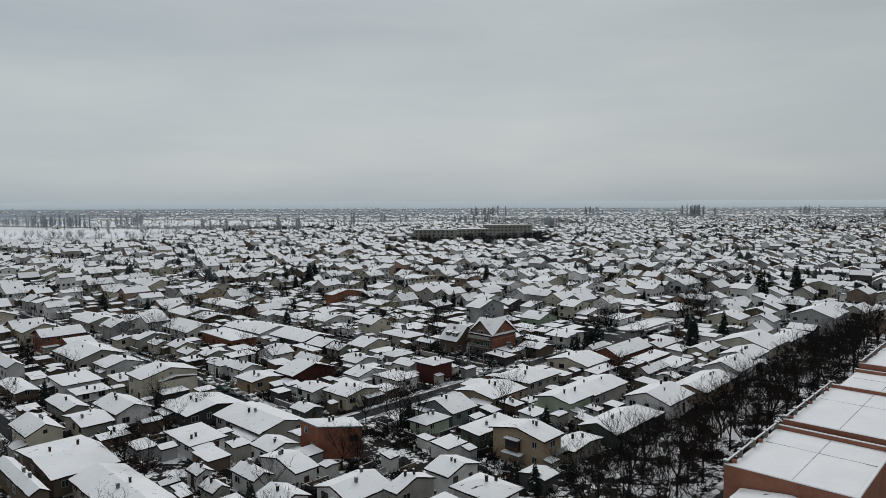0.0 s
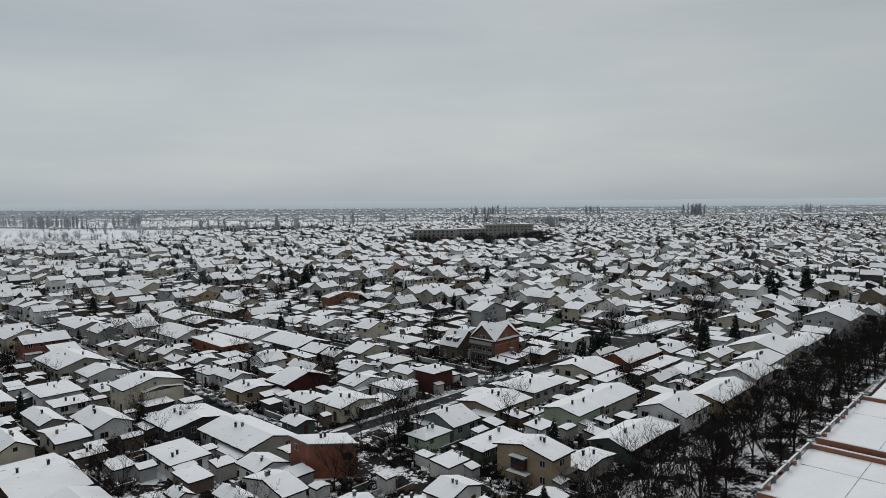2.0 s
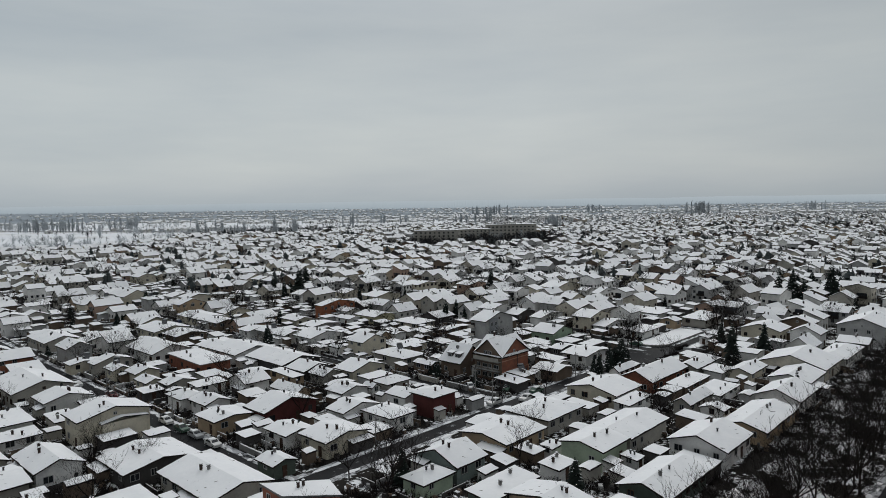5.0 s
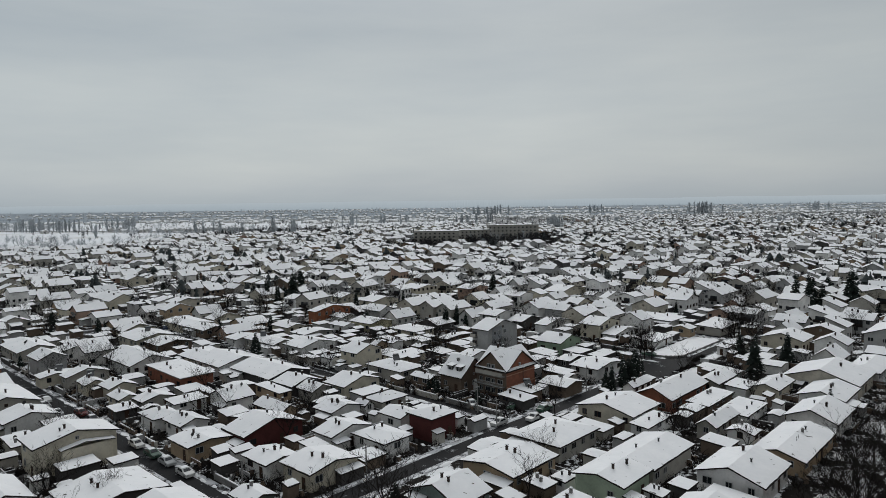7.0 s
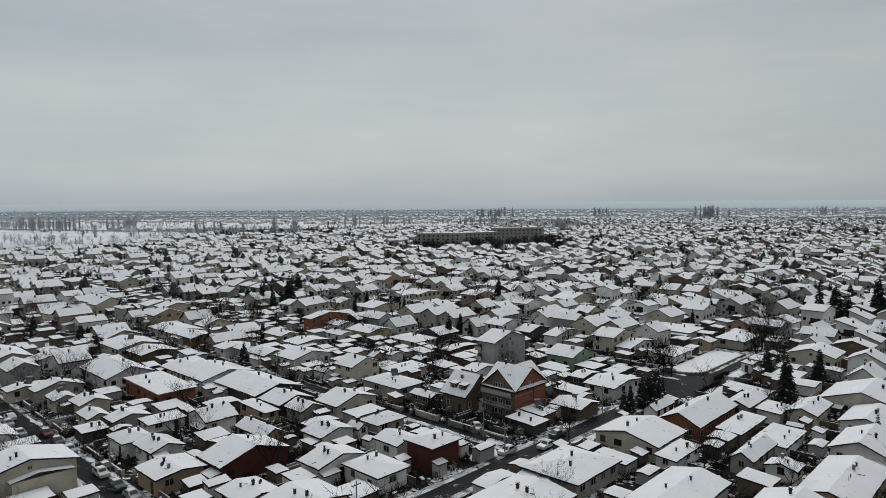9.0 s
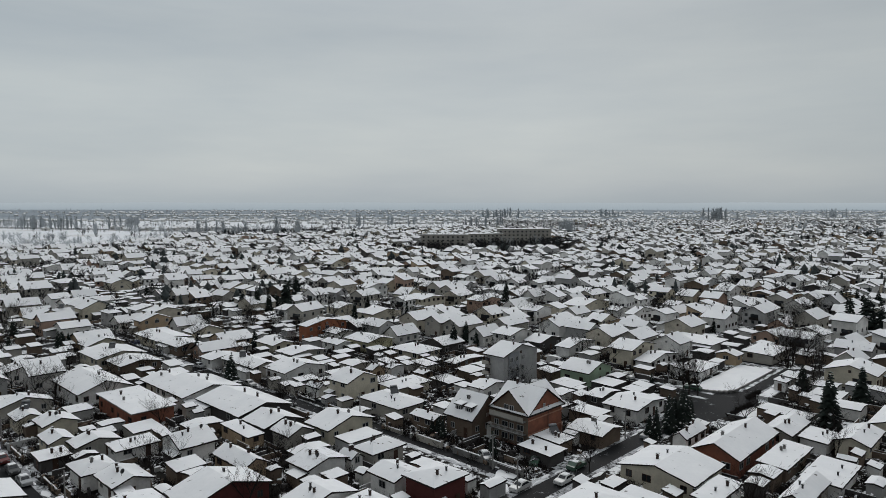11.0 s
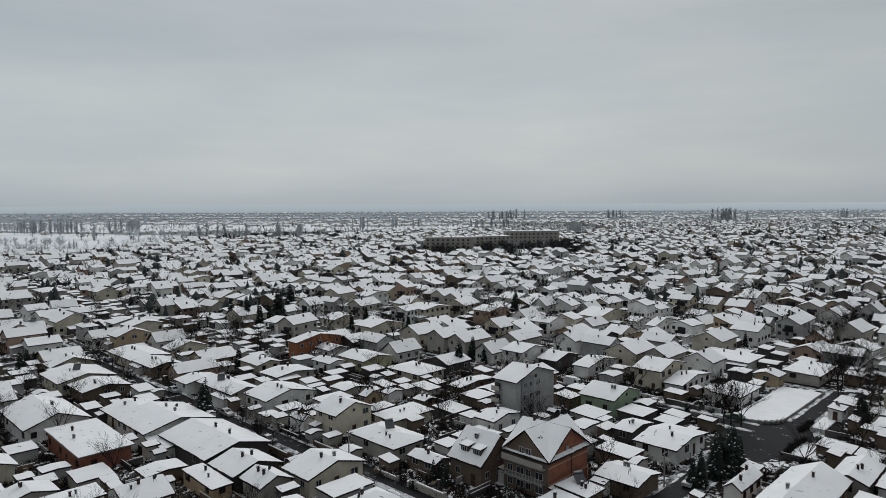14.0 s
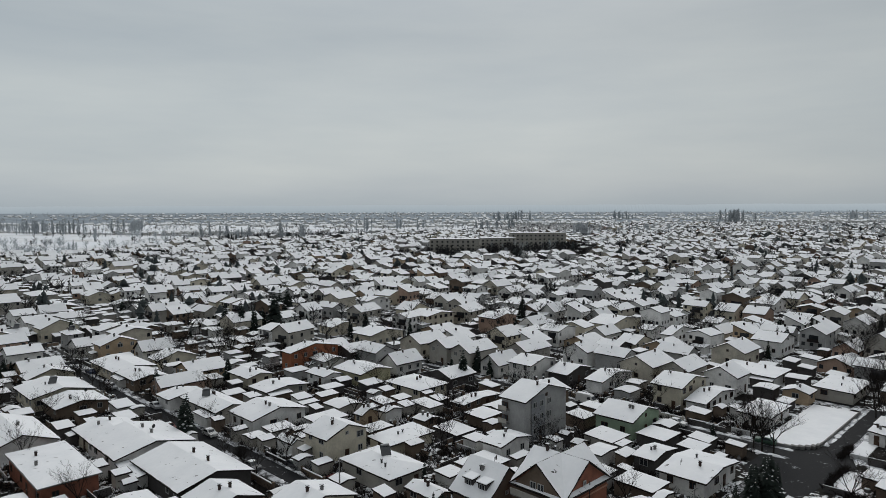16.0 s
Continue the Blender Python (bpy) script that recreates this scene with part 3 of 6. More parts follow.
# ---- houses near the walk ----
duplex = house(157.0, 125.0, 12.8, 10.3, 6.6, 4.4, "x", "brick", skip=("x", "y"))
duplex_wing = house(153.0, 136.1, 10.7, 8.3, 4, 4.3, "l", "brown")
house(131.6, 93.2, 14.3, 11.7, 3.2, 1.3, "h", "greige")
house(115.4, 91.4, 13.4, 12.0, 3.2, 1.0, "r", "tan")
house(150.7, 145.0, 4.5, 7.4, 2.64, 0.8, "l", "brown")
house(152.0, 116.4, 5.8, 7.8, 2.37, 0, "f", "dark")
house(157.9, 118.3, 5.4, 6.4, 2.64, 0, "f", "brown")
house(166.6, 114.4, 8.6, 8.5, 2.73, 0.9, "l", "brown")
house(32.9, 116.0, 11.2, 19.8, 3.28, 1, "r", "brown")
house(28.6, 111.8, 3.2, 20.0, 3.28, 0.9, "l", "brown")
house(35.5, 139.1, 7.2, 11.5, 4, 1.8, "l", "cream")
house(52.6, 141.6, 8.4, 13.0, 3.6, 1.6, "l", "white")
house(45.6, 140.4, 6.8, 11.6, 3.0, 0.9, "r", "greige")
house(46.3, 132.2, 6.0, 3.6, 2.2, 0, "f", "brown")
house(55.7, 115.2, 8.0, 11.0, 2.77, 0, "f", "white")
stepped_house = house(64.7, 157.7, 15.0, 9.3, 5.7, 1.8, "l", "cream", skip=("y",))
house(63.0, 131.4, 14.2, 12.6, 3.0, 1.3, "l", "dark")
house(67.4, 110.6, 11.8, 18.3, 3.1, 1.5, "l", "greige")
slanting_house([(72.7, 98.6), (78.3, 92.9), (80.3, 98.2), (73.0, 104.6)], 6.2, "brick")
house(82.2, 116.4, 5.4, 6.2, 2.6, 0.8, "l", "darkgreen")
house(234.6, 101.6, 5.0, 3.4, 2.6, 0, "f", "white")
house(60.6, 74.8, 9.3, 9.3, 2.91, 1.4, "r", "white")
house(61.1, 89.2, 5.0, 11.5, 3.28, 1.2, "r", "greywhite")
house(63.7, 101.0, 6.8, 6.9, 3.0, 1.0, "l", "white")
house(50.4, 101.8, 3.4, 4.3, 2.62, 0.8, "l", "white")
house(48.7, 93.5, 3.5, 4.7, 2.62, 1, "l", "greige")
house(54.8, 91.7, 4.2, 7.5, 3.2, 1, "l", "greywhite")
house(35.2, 95.7, 9.2, 20.0, 2.91, 1.4, "l", "greige")
house(52.5, 81.3, 6.4, 6.9, 2.91, 1.2, "l", "white")
house(48.0, 202.5, 4.9, 20.0, 4, 1.4, "l", "white")
house(52.5, 173.0, 9.5, 12.0, 3.9, 0, "f", "greywhite")
house(53.2, 166.2, 8.2, 6.4, 2.8, 0, "f", "white")
house(47.2, 155.5, 5.6, 13.4, 2.62, 1, "l", "greige")
house(44.1, 180.0, 5.9, 16.8, 2.32, 0.6, "l", "brown")
house(66.7, 185.3, 10.9, 9.6, 3.49, 1.5, "l", "white")
house(64.8, 171.6, 5.4, 7.8, 2.7, 0.4, "f", "greige")
house(63.4, 197.4, 14.4, 20.0, 4, 2.2, "l", "greige")
house(90.2, 186.7, 5.2, 7.7, 2.91, 1, "l", "cream")
house(93.1, 180.9, 8.4, 6.0, 2.9, 1.1, "l", "greige")
house(89.3, 166.1, 6.4, 7.9, 3.06, 1.1, "h", "white")
house(91.1, 157.7, 7.0, 8.3, 2.91, 1.2, "l", "white")
house(86.4, 144.7, 9.4, 8.8, 3.1, 0.7, "l", "tan")
house(95.7, 140.8, 14.4, 8.7, 3.49, 2.2, "l", "maroon")
house(91.6, 126.7, 7.6, 8.2, 3.0, 0.7, "l", "white")
house(93.9, 117.0, 11.2, 9.2, 3.3, 1.1, "l", "cream")
house(84.3, 223.3, 8.3, 6.0, 2.91, 0.8, "l", "cream")
house(88.7, 217.5, 11.6, 5.7, 3.13, 1.8, "l", "greige")
house(89.7, 206.5, 5.5, 7.3, 2.91, 1.1, "l", "cream")
house(92.3, 198.2, 7.4, 7.6, 2.91, 1.3, "l", "cream")
house(107.2, 191.4, 10.0, 21.0, 3.8, 0, "f", "brick")
house(98.0, 175.0, 8.6, 5.6, 2.5, 0, "f", "white")
house(104.5, 216.1, 13.2, 20.0, 3.35, 2.4, "l", "white")
house(95.3, 249.8, 16.5, 8.0, 3.28, 2, "l", "white")
house(88.7, 261.1, 12.2, 20.0, 3.28, 1.8, "l", "greige")
house(120.5, 251.0, 14.8, 16.2, 3.28, 1.6, "l", "cream")
house(122.6, 239.0, 12.1, 11.9, 2.91, 1.2, "l", "brown")
house(121.1, 213.4, 11.2, 9.3, 2.91, 1.3, "l", "cream")
house(120.8, 197.1, 15.7, 16.4, 3.13, 1.8, "l", "white")
house(123.0, 175.5, 13.9, 20.0, 3.06, 1.8, "l", "dark")
house(122.8, 164.9, 9.9, 9.2, 3.06, 1.6, "l", "dark")
house(123.7, 157.7, 6.7, 7.1, 2.91, 1.4, "l", "greige")
house(105.7, 165.5, 7.8, 9.1, 3.28, 1.9, "r", "white")
house(118.6, 164.0, 4.1, 11.4, 2.62, 0, "f", "tan")
house(109.5, 149.6, 5.4, 11.3, 2.91, 1.4, "l", "tan")
house(86.9, 180.2, 5.6, 5.4, 2.4, 0, "f", "dark")
house(150.3, 173.5, 10.6, 8.3, 5.13, 2, "l", "cream")
house(148.6, 182.6, 2.8, 5.8, 2.55, 0.8, "l", "white")
house(150.0, 155.1, 9.3, 14.4, 3.06, 1.2, "h", "greige")
house(161.5, 168.4, 12.6, 7.3, 2.48, 0, "f", "cream")
house(176.4, 174.3, 4.6, 4.3, 2.48, 0.5, "l", "brown")
house(173.6, 150.6, 9.6, 5.6, 3.6, 0.9, "l", "white")
tower = house(185.4, 154.0, 15.6, 7.4, 8.84, 2.4, "l", "grey", skip=("x","y"))
house(188.9, 212.4, 11.6, 12.8, 3.49, 1.2, "l", "yellow")
house(182.3, 219.8, 6.5, 9.4, 2.77, 0.8, "l", "white")
house(191.0, 191.4, 10.6, 13.9, 2.91, 0.8, "h", "cream")
house(191.3, 176.6, 14.1, 4.9, 2.32, 0.6, "l", "brown")
house(168.7, 186.3, 5.2, 3.1, 2.77, 1.2, "l", "tan")
house(174.4, 184.8, 5.2, 3.1, 2.63, 0.6, "l", "white")
house(202.5, 139.5, 12.8, 9.8, 4, 2, "l", "green")
house(185.4, 116.8, 14.2, 9.1, 3.06, 0.9, "l", "greywhite")
house(189.2, 127.8, 9.1, 4.8, 2.91, 0.7, "l", "dark")
house(170.5, 89.7, 20.8, 9.4, 3.49, 2.2, "r", "brick")
house(176.0, 101.6, 9.7, 3.3, 2.91, 1.2, "r", "white")
house(191.6, 87.5, 12.4, 6.3, 3.06, 1.2, "r", "greige")
house(209.7, 61.7, 17.4, 17.4, 3.35, 2.8, "r", "stucco")
house(195.7, 75.2, 12.8, 6.7, 2.91, 1.2, "r", "cream")
house(193.6, 81.8, 8.8, 5.6, 2.48, 0, "f", "white")
house(174.9, 83.3, 15.2, 5.4, 2.5, 0, "f", "brown")
house(173.2, 74.6, 13.0, 6.6, 2.5, 0, "f", "white")
house(161.1, 76.4, 12.9, 4.5, 2.77, 1.4, "r", "greige")
house(162.4, 69.7, 4.3, 5.7, 2.55, 0.9, "r", "white")
house(153.4, 58.3, 20.2, 9.7, 2.91, 1.3, "r", "tan")
house(176.9, 58.8, 14.2, 10.3, 3.28, 2.1, "r", "white")
house(195.1, 61.5, 14.5, 10.2, 3.13, 1.5, "r", "white")
house(153.1, 86.7, 11.2, 4.4, 2.55, 0, "f", "white")
house(155.7, 91.2, 12.7, 14.1, 3.2, 1.6, "r", "cream")
house(122.1, 75.4, 10.0, 9.6, 3.9, 1.0, "r", "palegreen")
house(132.3, 75.4, 16.4, 10.2, 3.5, 1.2, "r", "greige")
house(113.9, 59.7, 15.7, 9.2, 2.91, 1.5, "r", "darkgreen")
house(137.5, 59.8, 13.3, 11.6, 3.28, 1.9, "r", "white")
tan_house = house(95.1, 63.6, 6.7, 12.6, 5.7, 1.3, "r", "tan")
house(96.2, 79.4, 13.0, 5.6, 2.8, 0.5, "f", "darkgreen")
house(101.9, 61.7, 10.7, 5.5, 2.55, 0.6, "l", "greige")
house(93.8, 91.3, 7.9, 5.8, 2.69, 0.9, "h", "palegreen")
house(101.8, 91.3, 8.5, 10.7, 3.06, 2.1, "r", "greygreen")
house(116.9, 86.4, 4.0, 4.8, 2.3, 0, "f", "brown")
house(121.2, 85.4, 4.1, 3.0, 2.3, 0, "f", "white")
house(126.4, 71.2, 3.2, 3.6, 2.3, 0, "f", "white")
house(113.2, 78.6, 6.0, 4.6, 2.6, 0, "f", "white")
house(123.7, 117.9, 8.2, 7.6, 4.94, 1, "h", "maroon")
house(123.2, 126.5, 7.0, 7.2, 3.4, 1.0, "l", "white")
house(111.6, 118.5, 7.6, 9.9, 3.2, 0.7, "h", "white")
house(107.1, 128.5, 10.7, 6.6, 3.28, 1.4, "l", "white")
house(116.9, 141.4, 9.0, 7.1, 2.91, 1.2, "l", "white", thin=True)
house(130.5, 154.2, 12.5, 8.4, 3.28, 1.8, "l", "cream")
house(129.2, 139.0, 8.5, 6.3, 2.91, 1.1, "h", "greige")
house(126.0, 141.1, 3.1, 4.3, 2.32, 1, "l", "white")
house(144.2, 265.9, 12.5, 20.0, 2.91, 1, "l", "cream")
house(144.6, 252.2, 9.7, 13.8, 2.91, 1, "l", "brown")
house(143.9, 228.6, 10.6, 7.7, 2.84, 1, "l", "white")
house(146.6, 210.2, 8.9, 18.5, 3.13, 1.2, "l", "greige")
house(148.9, 198.2, 14.1, 10.7, 3.49, 1.7, "l", "white")
house(166.5, 232.2, 8.4, 11.3, 3.06, 1, "l", "cream")
house(163.4, 217.2, 12.8, 9.3, 2.91, 0.8, "l", "greige")
house(190.9, 231.6, 7.9, 8.4, 3.49, 1, "l", "greywhite")
house(184.7, 240.1, 18.1, 5.9, 5.7, 1.8, "l", "orange")
house(150.3, 294.5, 12.5, 8.1, 5.03, 2.3, "l", "tan")
house(148.5, 321.3, 5.9, 9.4, 5.22, 0.8, "h", "grey")
house(132.1, 340.6, 10.5, 8.1, 3.28, 2.6, "r", "dark")
house(269.1, 309.7, 14.5, 9.3, 5.22, 1.6, "l", "white")
house(259.3, 259.8, 15.9, 13.1, 5.22, 1.2, "l", "cream")
house(270.4, 234.3, 13.7, 9.7, 5.98, 1.4, "l", "pink")
house(228.0, 162.3, 16.4, 5.7, 3.28, 1.5, "l", "white")
house(227.9, 173.0, 12.9, 7.2, 3.28, 1.6, "l", "dark")
house(228.8, 141.4, 15.0, 8.4, 5.51, 1.8, "l", "cream")
house(229.2, 135.8, 17.9, 5.5, 2.91, 1.4, "l", "white")
house(264.8, 132.7, 13.8, 16.4, 2.91, 0, "f", "greywhite")
house(254.3, 121.2, 6.2, 7.0, 2.91, 1, "r", "tan")
house(262.4, 113.6, 16.9, 9.7, 2.91, 0, "f", "greige")
house(229.8, 121.9, 14.1, 7.5, 2.48, 0, "f", "white")
house(251.1, 84.9, 12.4, 13.1, 4, 2, "r", "cream")
house(265.0, 57.2, 22.0, 15.5, 5.98, 2.8, "r", "grey")
house(227.2, 60.8, 21.2, 8.3, 3.06, 1.2, "h", "greywhite")
house(65.2, 233.4, 13.7, 11.0, 5.2, 2.0, "r", "brick")
house(92.3, 340.7, 10.2, 10.9, 3.3, 2.2, "l", "dark")
house(106.3, 345.8, 10.1, 8.3, 5, 1, "r", "white")
house(318.7, 258.9, 15.5, 12.4, 3.5, 2, "l", "white", snow_cell=2.5)
house(293.5, 198.5, 22.0, 10.9, 5, 2, "l", "cream", snow_cell=2.5)
house(301.5, 186.9, 10.1, 5.8, 3.6, 1.2, "l", "white", snow_cell=2.5)
house(296.6, 177.3, 18.4, 4.3, 3.8, 2, "l", "white", snow_cell=2.5)
house(332.9, 175.6, 11.1, 7.4, 3.4, 1.5, "l", "white", snow_cell=2.5)
house(326.2, 158.8, 11.7, 9.8, 3.4, 2, "l", "dark", snow_cell=2.5)
house(393.3, 175.9, 17.2, 8.8, 4, 2.4, "l", "white", snow_cell=2.5)
house(415.1, 197.4, 19.3, 7.8, 4.6, 2, "l", "grey", snow_cell=2.5)
house(357.2, 152.1, 18.3, 10.0, 3.4, 2.4, "l", "dark", snow_cell=2.5)
house(464.7, 177.4, 22.0, 7.7, 5, 1.2, "h", "white", snow_cell=2.5)
house(303.5, 143.6, 14.0, 9.9, 5, 2, "l", "white", snow_cell=2.5)
house(393.3, 291.1, 19.2, 7.1, 3.4, 2, "l", "white", snow_cell=2.5)
house(434.5, 265.5, 15.8, 7.6, 5, 1.6, "l", "grey", snow_cell=2.5)
house(485.6, 278.9, 22.0, 7.2, 4, 2, "l", "white", snow_cell=2.5)
house(379.3, 268.3, 17.1, 11.1, 3.4, 1.2, "l", "dark", snow_cell=2.5)
house(356.5, 210.0, 9.8, 10.6, 4.2, 2.2, "l", "greige", snow_cell=2.5)
house(335.6, 193.9, 12.0, 10.8, 4, 2, "l", "white", snow_cell=2.5)
house(174.1, 324.8, 8.1, 13.0, 3.2, 1.2, "l", "brown", snow_cell=2.5)
house(185.1, 326.4, 6.9, 7.4, 3.1, 0.7, "h", "greige", snow_cell=2.5)
house(193.9, 322.7, 8.4, 6.5, 3.1, 0, "f", "cream", snow_cell=2.5)
house(188.7, 394.2, 13.1, 8.3, 3.6, 1.6, "l", "grey", snow_cell=2.5)
house(188.9, 430.6, 11.7, 13.5, 4.2, 2, "l", "cream", snow_cell=2.5)
house(164.8, 408.1, 14.5, 20.0, 2.9, 1.5, "l", "brown", snow_cell=2.5)
house(167.9, 444.2, 12.3, 18.9, 5, 1.2, "h", "greige", snow_cell=2.5)
house(257.1, 469.2, 9.3, 12.5, 6, 1.5, "l", "cream", snow_cell=2.5)
house(221.2, 452.5, 12.1, 17.4, 3.5, 1.2, "l", "greige", snow_cell=2.5)
house(244.7, 480.4, 12.3, 15.6, 4, 1.6, "r", "greige", snow_cell=2.5)
house(305.7, 524.5, 14.9, 16.0, 4.5, 1.8, "l", "cream", snow_cell=2.5)
house(245.1, 370.5, 10.6, 16.2, 4, 1.6, "r", "white", snow_cell=2.5)
house(257.8, 427.4, 13.6, 12.5, 4, 2, "l", "white", snow_cell=2.5)
house(280.7, 365.7, 12.2, 17.4, 4, 1.5, "l", "dark", snow_cell=2.5)
house(319.8, 375.6, 22.0, 9.1, 5.4, 1, "h", "brown", snow_cell=2.5)
house(225.4, 276.0, 12.4, 9.5, 3.4, 1.5, "l", "cream", snow_cell=2.5)
house(221.5, 248.6, 16.1, 10.6, 4.4, 1.6, "l", "cream", snow_cell=2.5)
house(235.8, 319.1, 6.2, 5.1, 4.5, 0.5, "h", "white", snow_cell=2.5)
house(250.7, 322.2, 5.2, 8.1, 3, 0.5, "h", "white", snow_cell=2.5)
house(67.2, 71.5, 8.8, 3.2, 3.2, 1.4, "l", "greige")
house(77.1, 69.9, 8.5, 5.8, 3.2, 1.2, "l", "white")
house(74.6, 58.4, 7.5, 9.2, 3.3, 1, "h", "white")

# ---- features of the tallest houses ----
def plate_part(name, boxes, mat, parent, label="", at=None):
    s = Shape()
    for b in boxes:
        s.box(*b)
    return part(name, s.mesh(name, mat), parent, label, at)


def add_window(home, x, y, z, turn, w=1.1, frames="white"):
    f, p = WINDOWS[(w, frames)]
    win = part("window", f, home, at=pose(x, y, z, 0, 0, turn))
    part("pane", p, win)


def balcony(home, x0, y0, x1, y1, z, solid):
    """A balcony slab with a railing round its three open sides; it stands out from the wall at x1."""
    b = plate_part("balcony", [(x0, y0, z, x1, y1, z + 0.16)], CONCRETE, home, "concrete balcony")
    if solid:
        plate_part("railing", [(x0, y0, z + 0.164, x0 + 0.08, y1, z + 1.1)], WALLS["greige"][0], b, "plastered parapet")
    else:
        s = Shape()
        n = max(2, int((y1 - y0) / 0.3))
        ys = []
        for i in range(n + 1):
            ys += [y0 + (y1 - y0 - 0.05) * i / n, y0 + (y1 - y0 - 0.05) * i / n + 0.05]
        plate(s, ys, (z + 0.17, z + 0.26, z + 1.0, z + 1.08), [(k, 1) for k in range(1, 2 * n + 1, 2)], 0, 0.05)
        s.v = [(x0 + y, x, zz) for x, y, zz in s.v]
        part("railing", s.mesh("railing", FRAME_WHITE), b, "light railing")


# stepped gable of the cream two-storey house
s = Shape()
s.box(4.6, -0.7, 0, 13.2, 0.44, 4.5)
bay = part("bay", s.mesh("bay", WALLS["cream"][0]), stepped_house, "projecting cream gable")
for name, mat, lift, deep in (("roof", TILE, 0.0, 0.14), ("snow_cover", SNOW, 0.13, 0.12)):
    s = Shape()
    s.slab([(4.2, -1.1, 4.62 + lift), (8.4, -1.1, 5.35 + lift), (8.4, 0.44, 5.35 + lift), (4.2, 0.44, 4.62 + lift)], deep)
    s.slab([(8.4, -1.1, 5.35 + lift), (13.6, -1.1, 4.62 + lift), (13.6, 0.44, 4.62 + lift), (8.4, 0.44, 5.35 + lift)], deep)
    part(name, s.mesh(name, mat), bay)

# cross-gabled brick house: grey front with balconies
da, db = homes[0][2], homes[0][3]
s = Shape()
de, dr = homes[0][4], homes[0][5]
s.poly((0.41, 0.46, 0.3), (0.41, 0.46, de - 0.1), (0.41, db / 2, de + dr - 0.35), (0.41, db - 0.46, de - 0.1), (0.41, db - 0.46, 0.3))
s.v += [(0.447, y, z) for _, y, z in s.v]
s.f += [tuple(range(9, 4, -1))] + [(i, 5 + i, 5 + (i + 1) % 5, (i + 1) % 5) for i in range(5)]
part("facade", s.mesh("facade", WALLS["brown"][0]), duplex, "dark rendered front")
add_window(duplex, da * 0.42, 0.42, 7.4, 0, 0.7)
plate_part("downpipe", [(da * 0.55, 0.36, 0.2, da * 0.55 + 0.12, 0.446, 7.6)], METAL, duplex, "dark downpipe")
for z in (2.75, 5.3):
    balcony(duplex, -0.75, 0.9, 0.40, db - 0.9, z, z > 5)
for z in (0.9, 3.2):
    for i in range(4):
        add_window(duplex, 0.38, db - 1.4 - i * (db - 2.6) / 4, z, -90, 1.6 if i % 2 else 1.1)
for i in range(2):
    add_window(duplex, 0.38, db / 2 + 1.3 - i * 1.4, 6.7, -90, 1.1, "white")
# concrete ring beams on the brick side
for z in (2.6, 5.4):
    plate_part("ring_beam", [(0.46, 0.425, z, da - 0.46, 0.449, z + 0.28)], BEAM, duplex, "pale concrete ring beam")
for x in (0.46, da / 2 - 0.15, da - 0.76):
    plate_part("pillar", [(x, 0.428, 0.1, x + 0.3, 0.449, 2.6)], BEAM, duplex, "pale concrete pillar")

# dormers on the wing
wa, wb, we, wr = homes[1][2:6]
for y in (wb * 0.28, wb * 0.62):
    x = wa * 0.14
    z = roof_z(x, y, wa, wb, we, wr, "l")
    d = plate_part("dormer", [(x, y - 0.9, z - 0.2, x + 2.2, y + 0.9, z + 1.15)], WALLS["dark"][0], duplex_wing, "dark boarded dormer")
    s = Shape()
    s.slab([(x - 0.35, y - 1.1, z + 1.2), (x - 0.35, y + 1.1, z + 1.2), (x + 2.6, y + 1.1, z + 1.5), (x + 2.6, y - 1.1, z + 1.5)][::-1], 0.14)
    part("roof", s.mesh("roof", TILE), d)
    s = Shape()
    s.slab([(x - 0.3, y - 1.05, z + 1.31), (x - 0.3, y + 1.05, z + 1.31), (x + 2.6, y + 1.05, z + 1.61), (x + 2.6, y - 1.05, z + 1.61)][::-1], 0.1)
    part("snow_cover", s.mesh("snow_cover", SNOW), d)
    f, p = WINDOWS[(1.1, "white")]
    part("pane", p, part("window", f, d, at=pose(x - 0.03, y + 0.55, z + 0.0, 0, 0, -90) @ Matrix.Diagonal((1, 1, 0.75, 1))))

# tall grey house: dark strip with two columns of windows, balconies at the far corner
ta, tb, te = max(homes, key=lambda h: h[4])[2:5]
plate_part("wall_strip", [(ta * 0.16, 0.43, 0.2, ta * 0.45, 0.449, te + 0.6)], WALLS["slate"][0], tower, "darker grey vertical strip")
for k in range(3):
    for x in (ta * 0.20, ta * 0.34, ta * 0.52):
        add_window(tower, x, 0.42, 1.6 + 2.7 * k, 0)
    balcony(tower, -0.7, tb * 0.62, 0.44, tb - 0.6, 0.9 + 2.7 * k, True)
    add_window(tower, 0.42, tb * 0.9, 1.3 + 2.7 * k, -90, 1.6, "brown")

# tan house: enclosed bay on the gable side, balcony on the other
tan = next(h for h in homes if h[4] == 5.7 and h[6] == "r")
na, nb = tan[2], tan[3]
bay = plate_part("bay_window", [(-0.45, nb * 0.44, 2.7, 0.44, nb * 0.66, 4.7)], FRAME_BROWN, tan_house, "dark glazed bay window")
for i in range(3):
    y = nb * 0.44 + 0.1 + i * (nb * 0.22 - 0.2) / 3
    plate_part("pane", [(-0.49, y + 0.04, 3.5, -0.454, y + (nb * 0.22 - 0.2) / 3 - 0.04, 4.5)], GLASS, bay)
plate_part("bay_roof", [(-0.85, nb * 0.42, 4.704, 0.44, nb * 0.68, 4.82)], TIN, bay)
plate_part("snow_cover", [(-0.82, nb * 0.425, 4.824, 0.43, nb * 0.675, 4.95)], SNOW, bay)
deck = plate_part("balcony", [(na * 0.38, -0.75, 2.75, na - 0.5, 0.446, 2.92)], CONCRETE, tan_house, "concrete balcony")
s = Shape()
n = 16
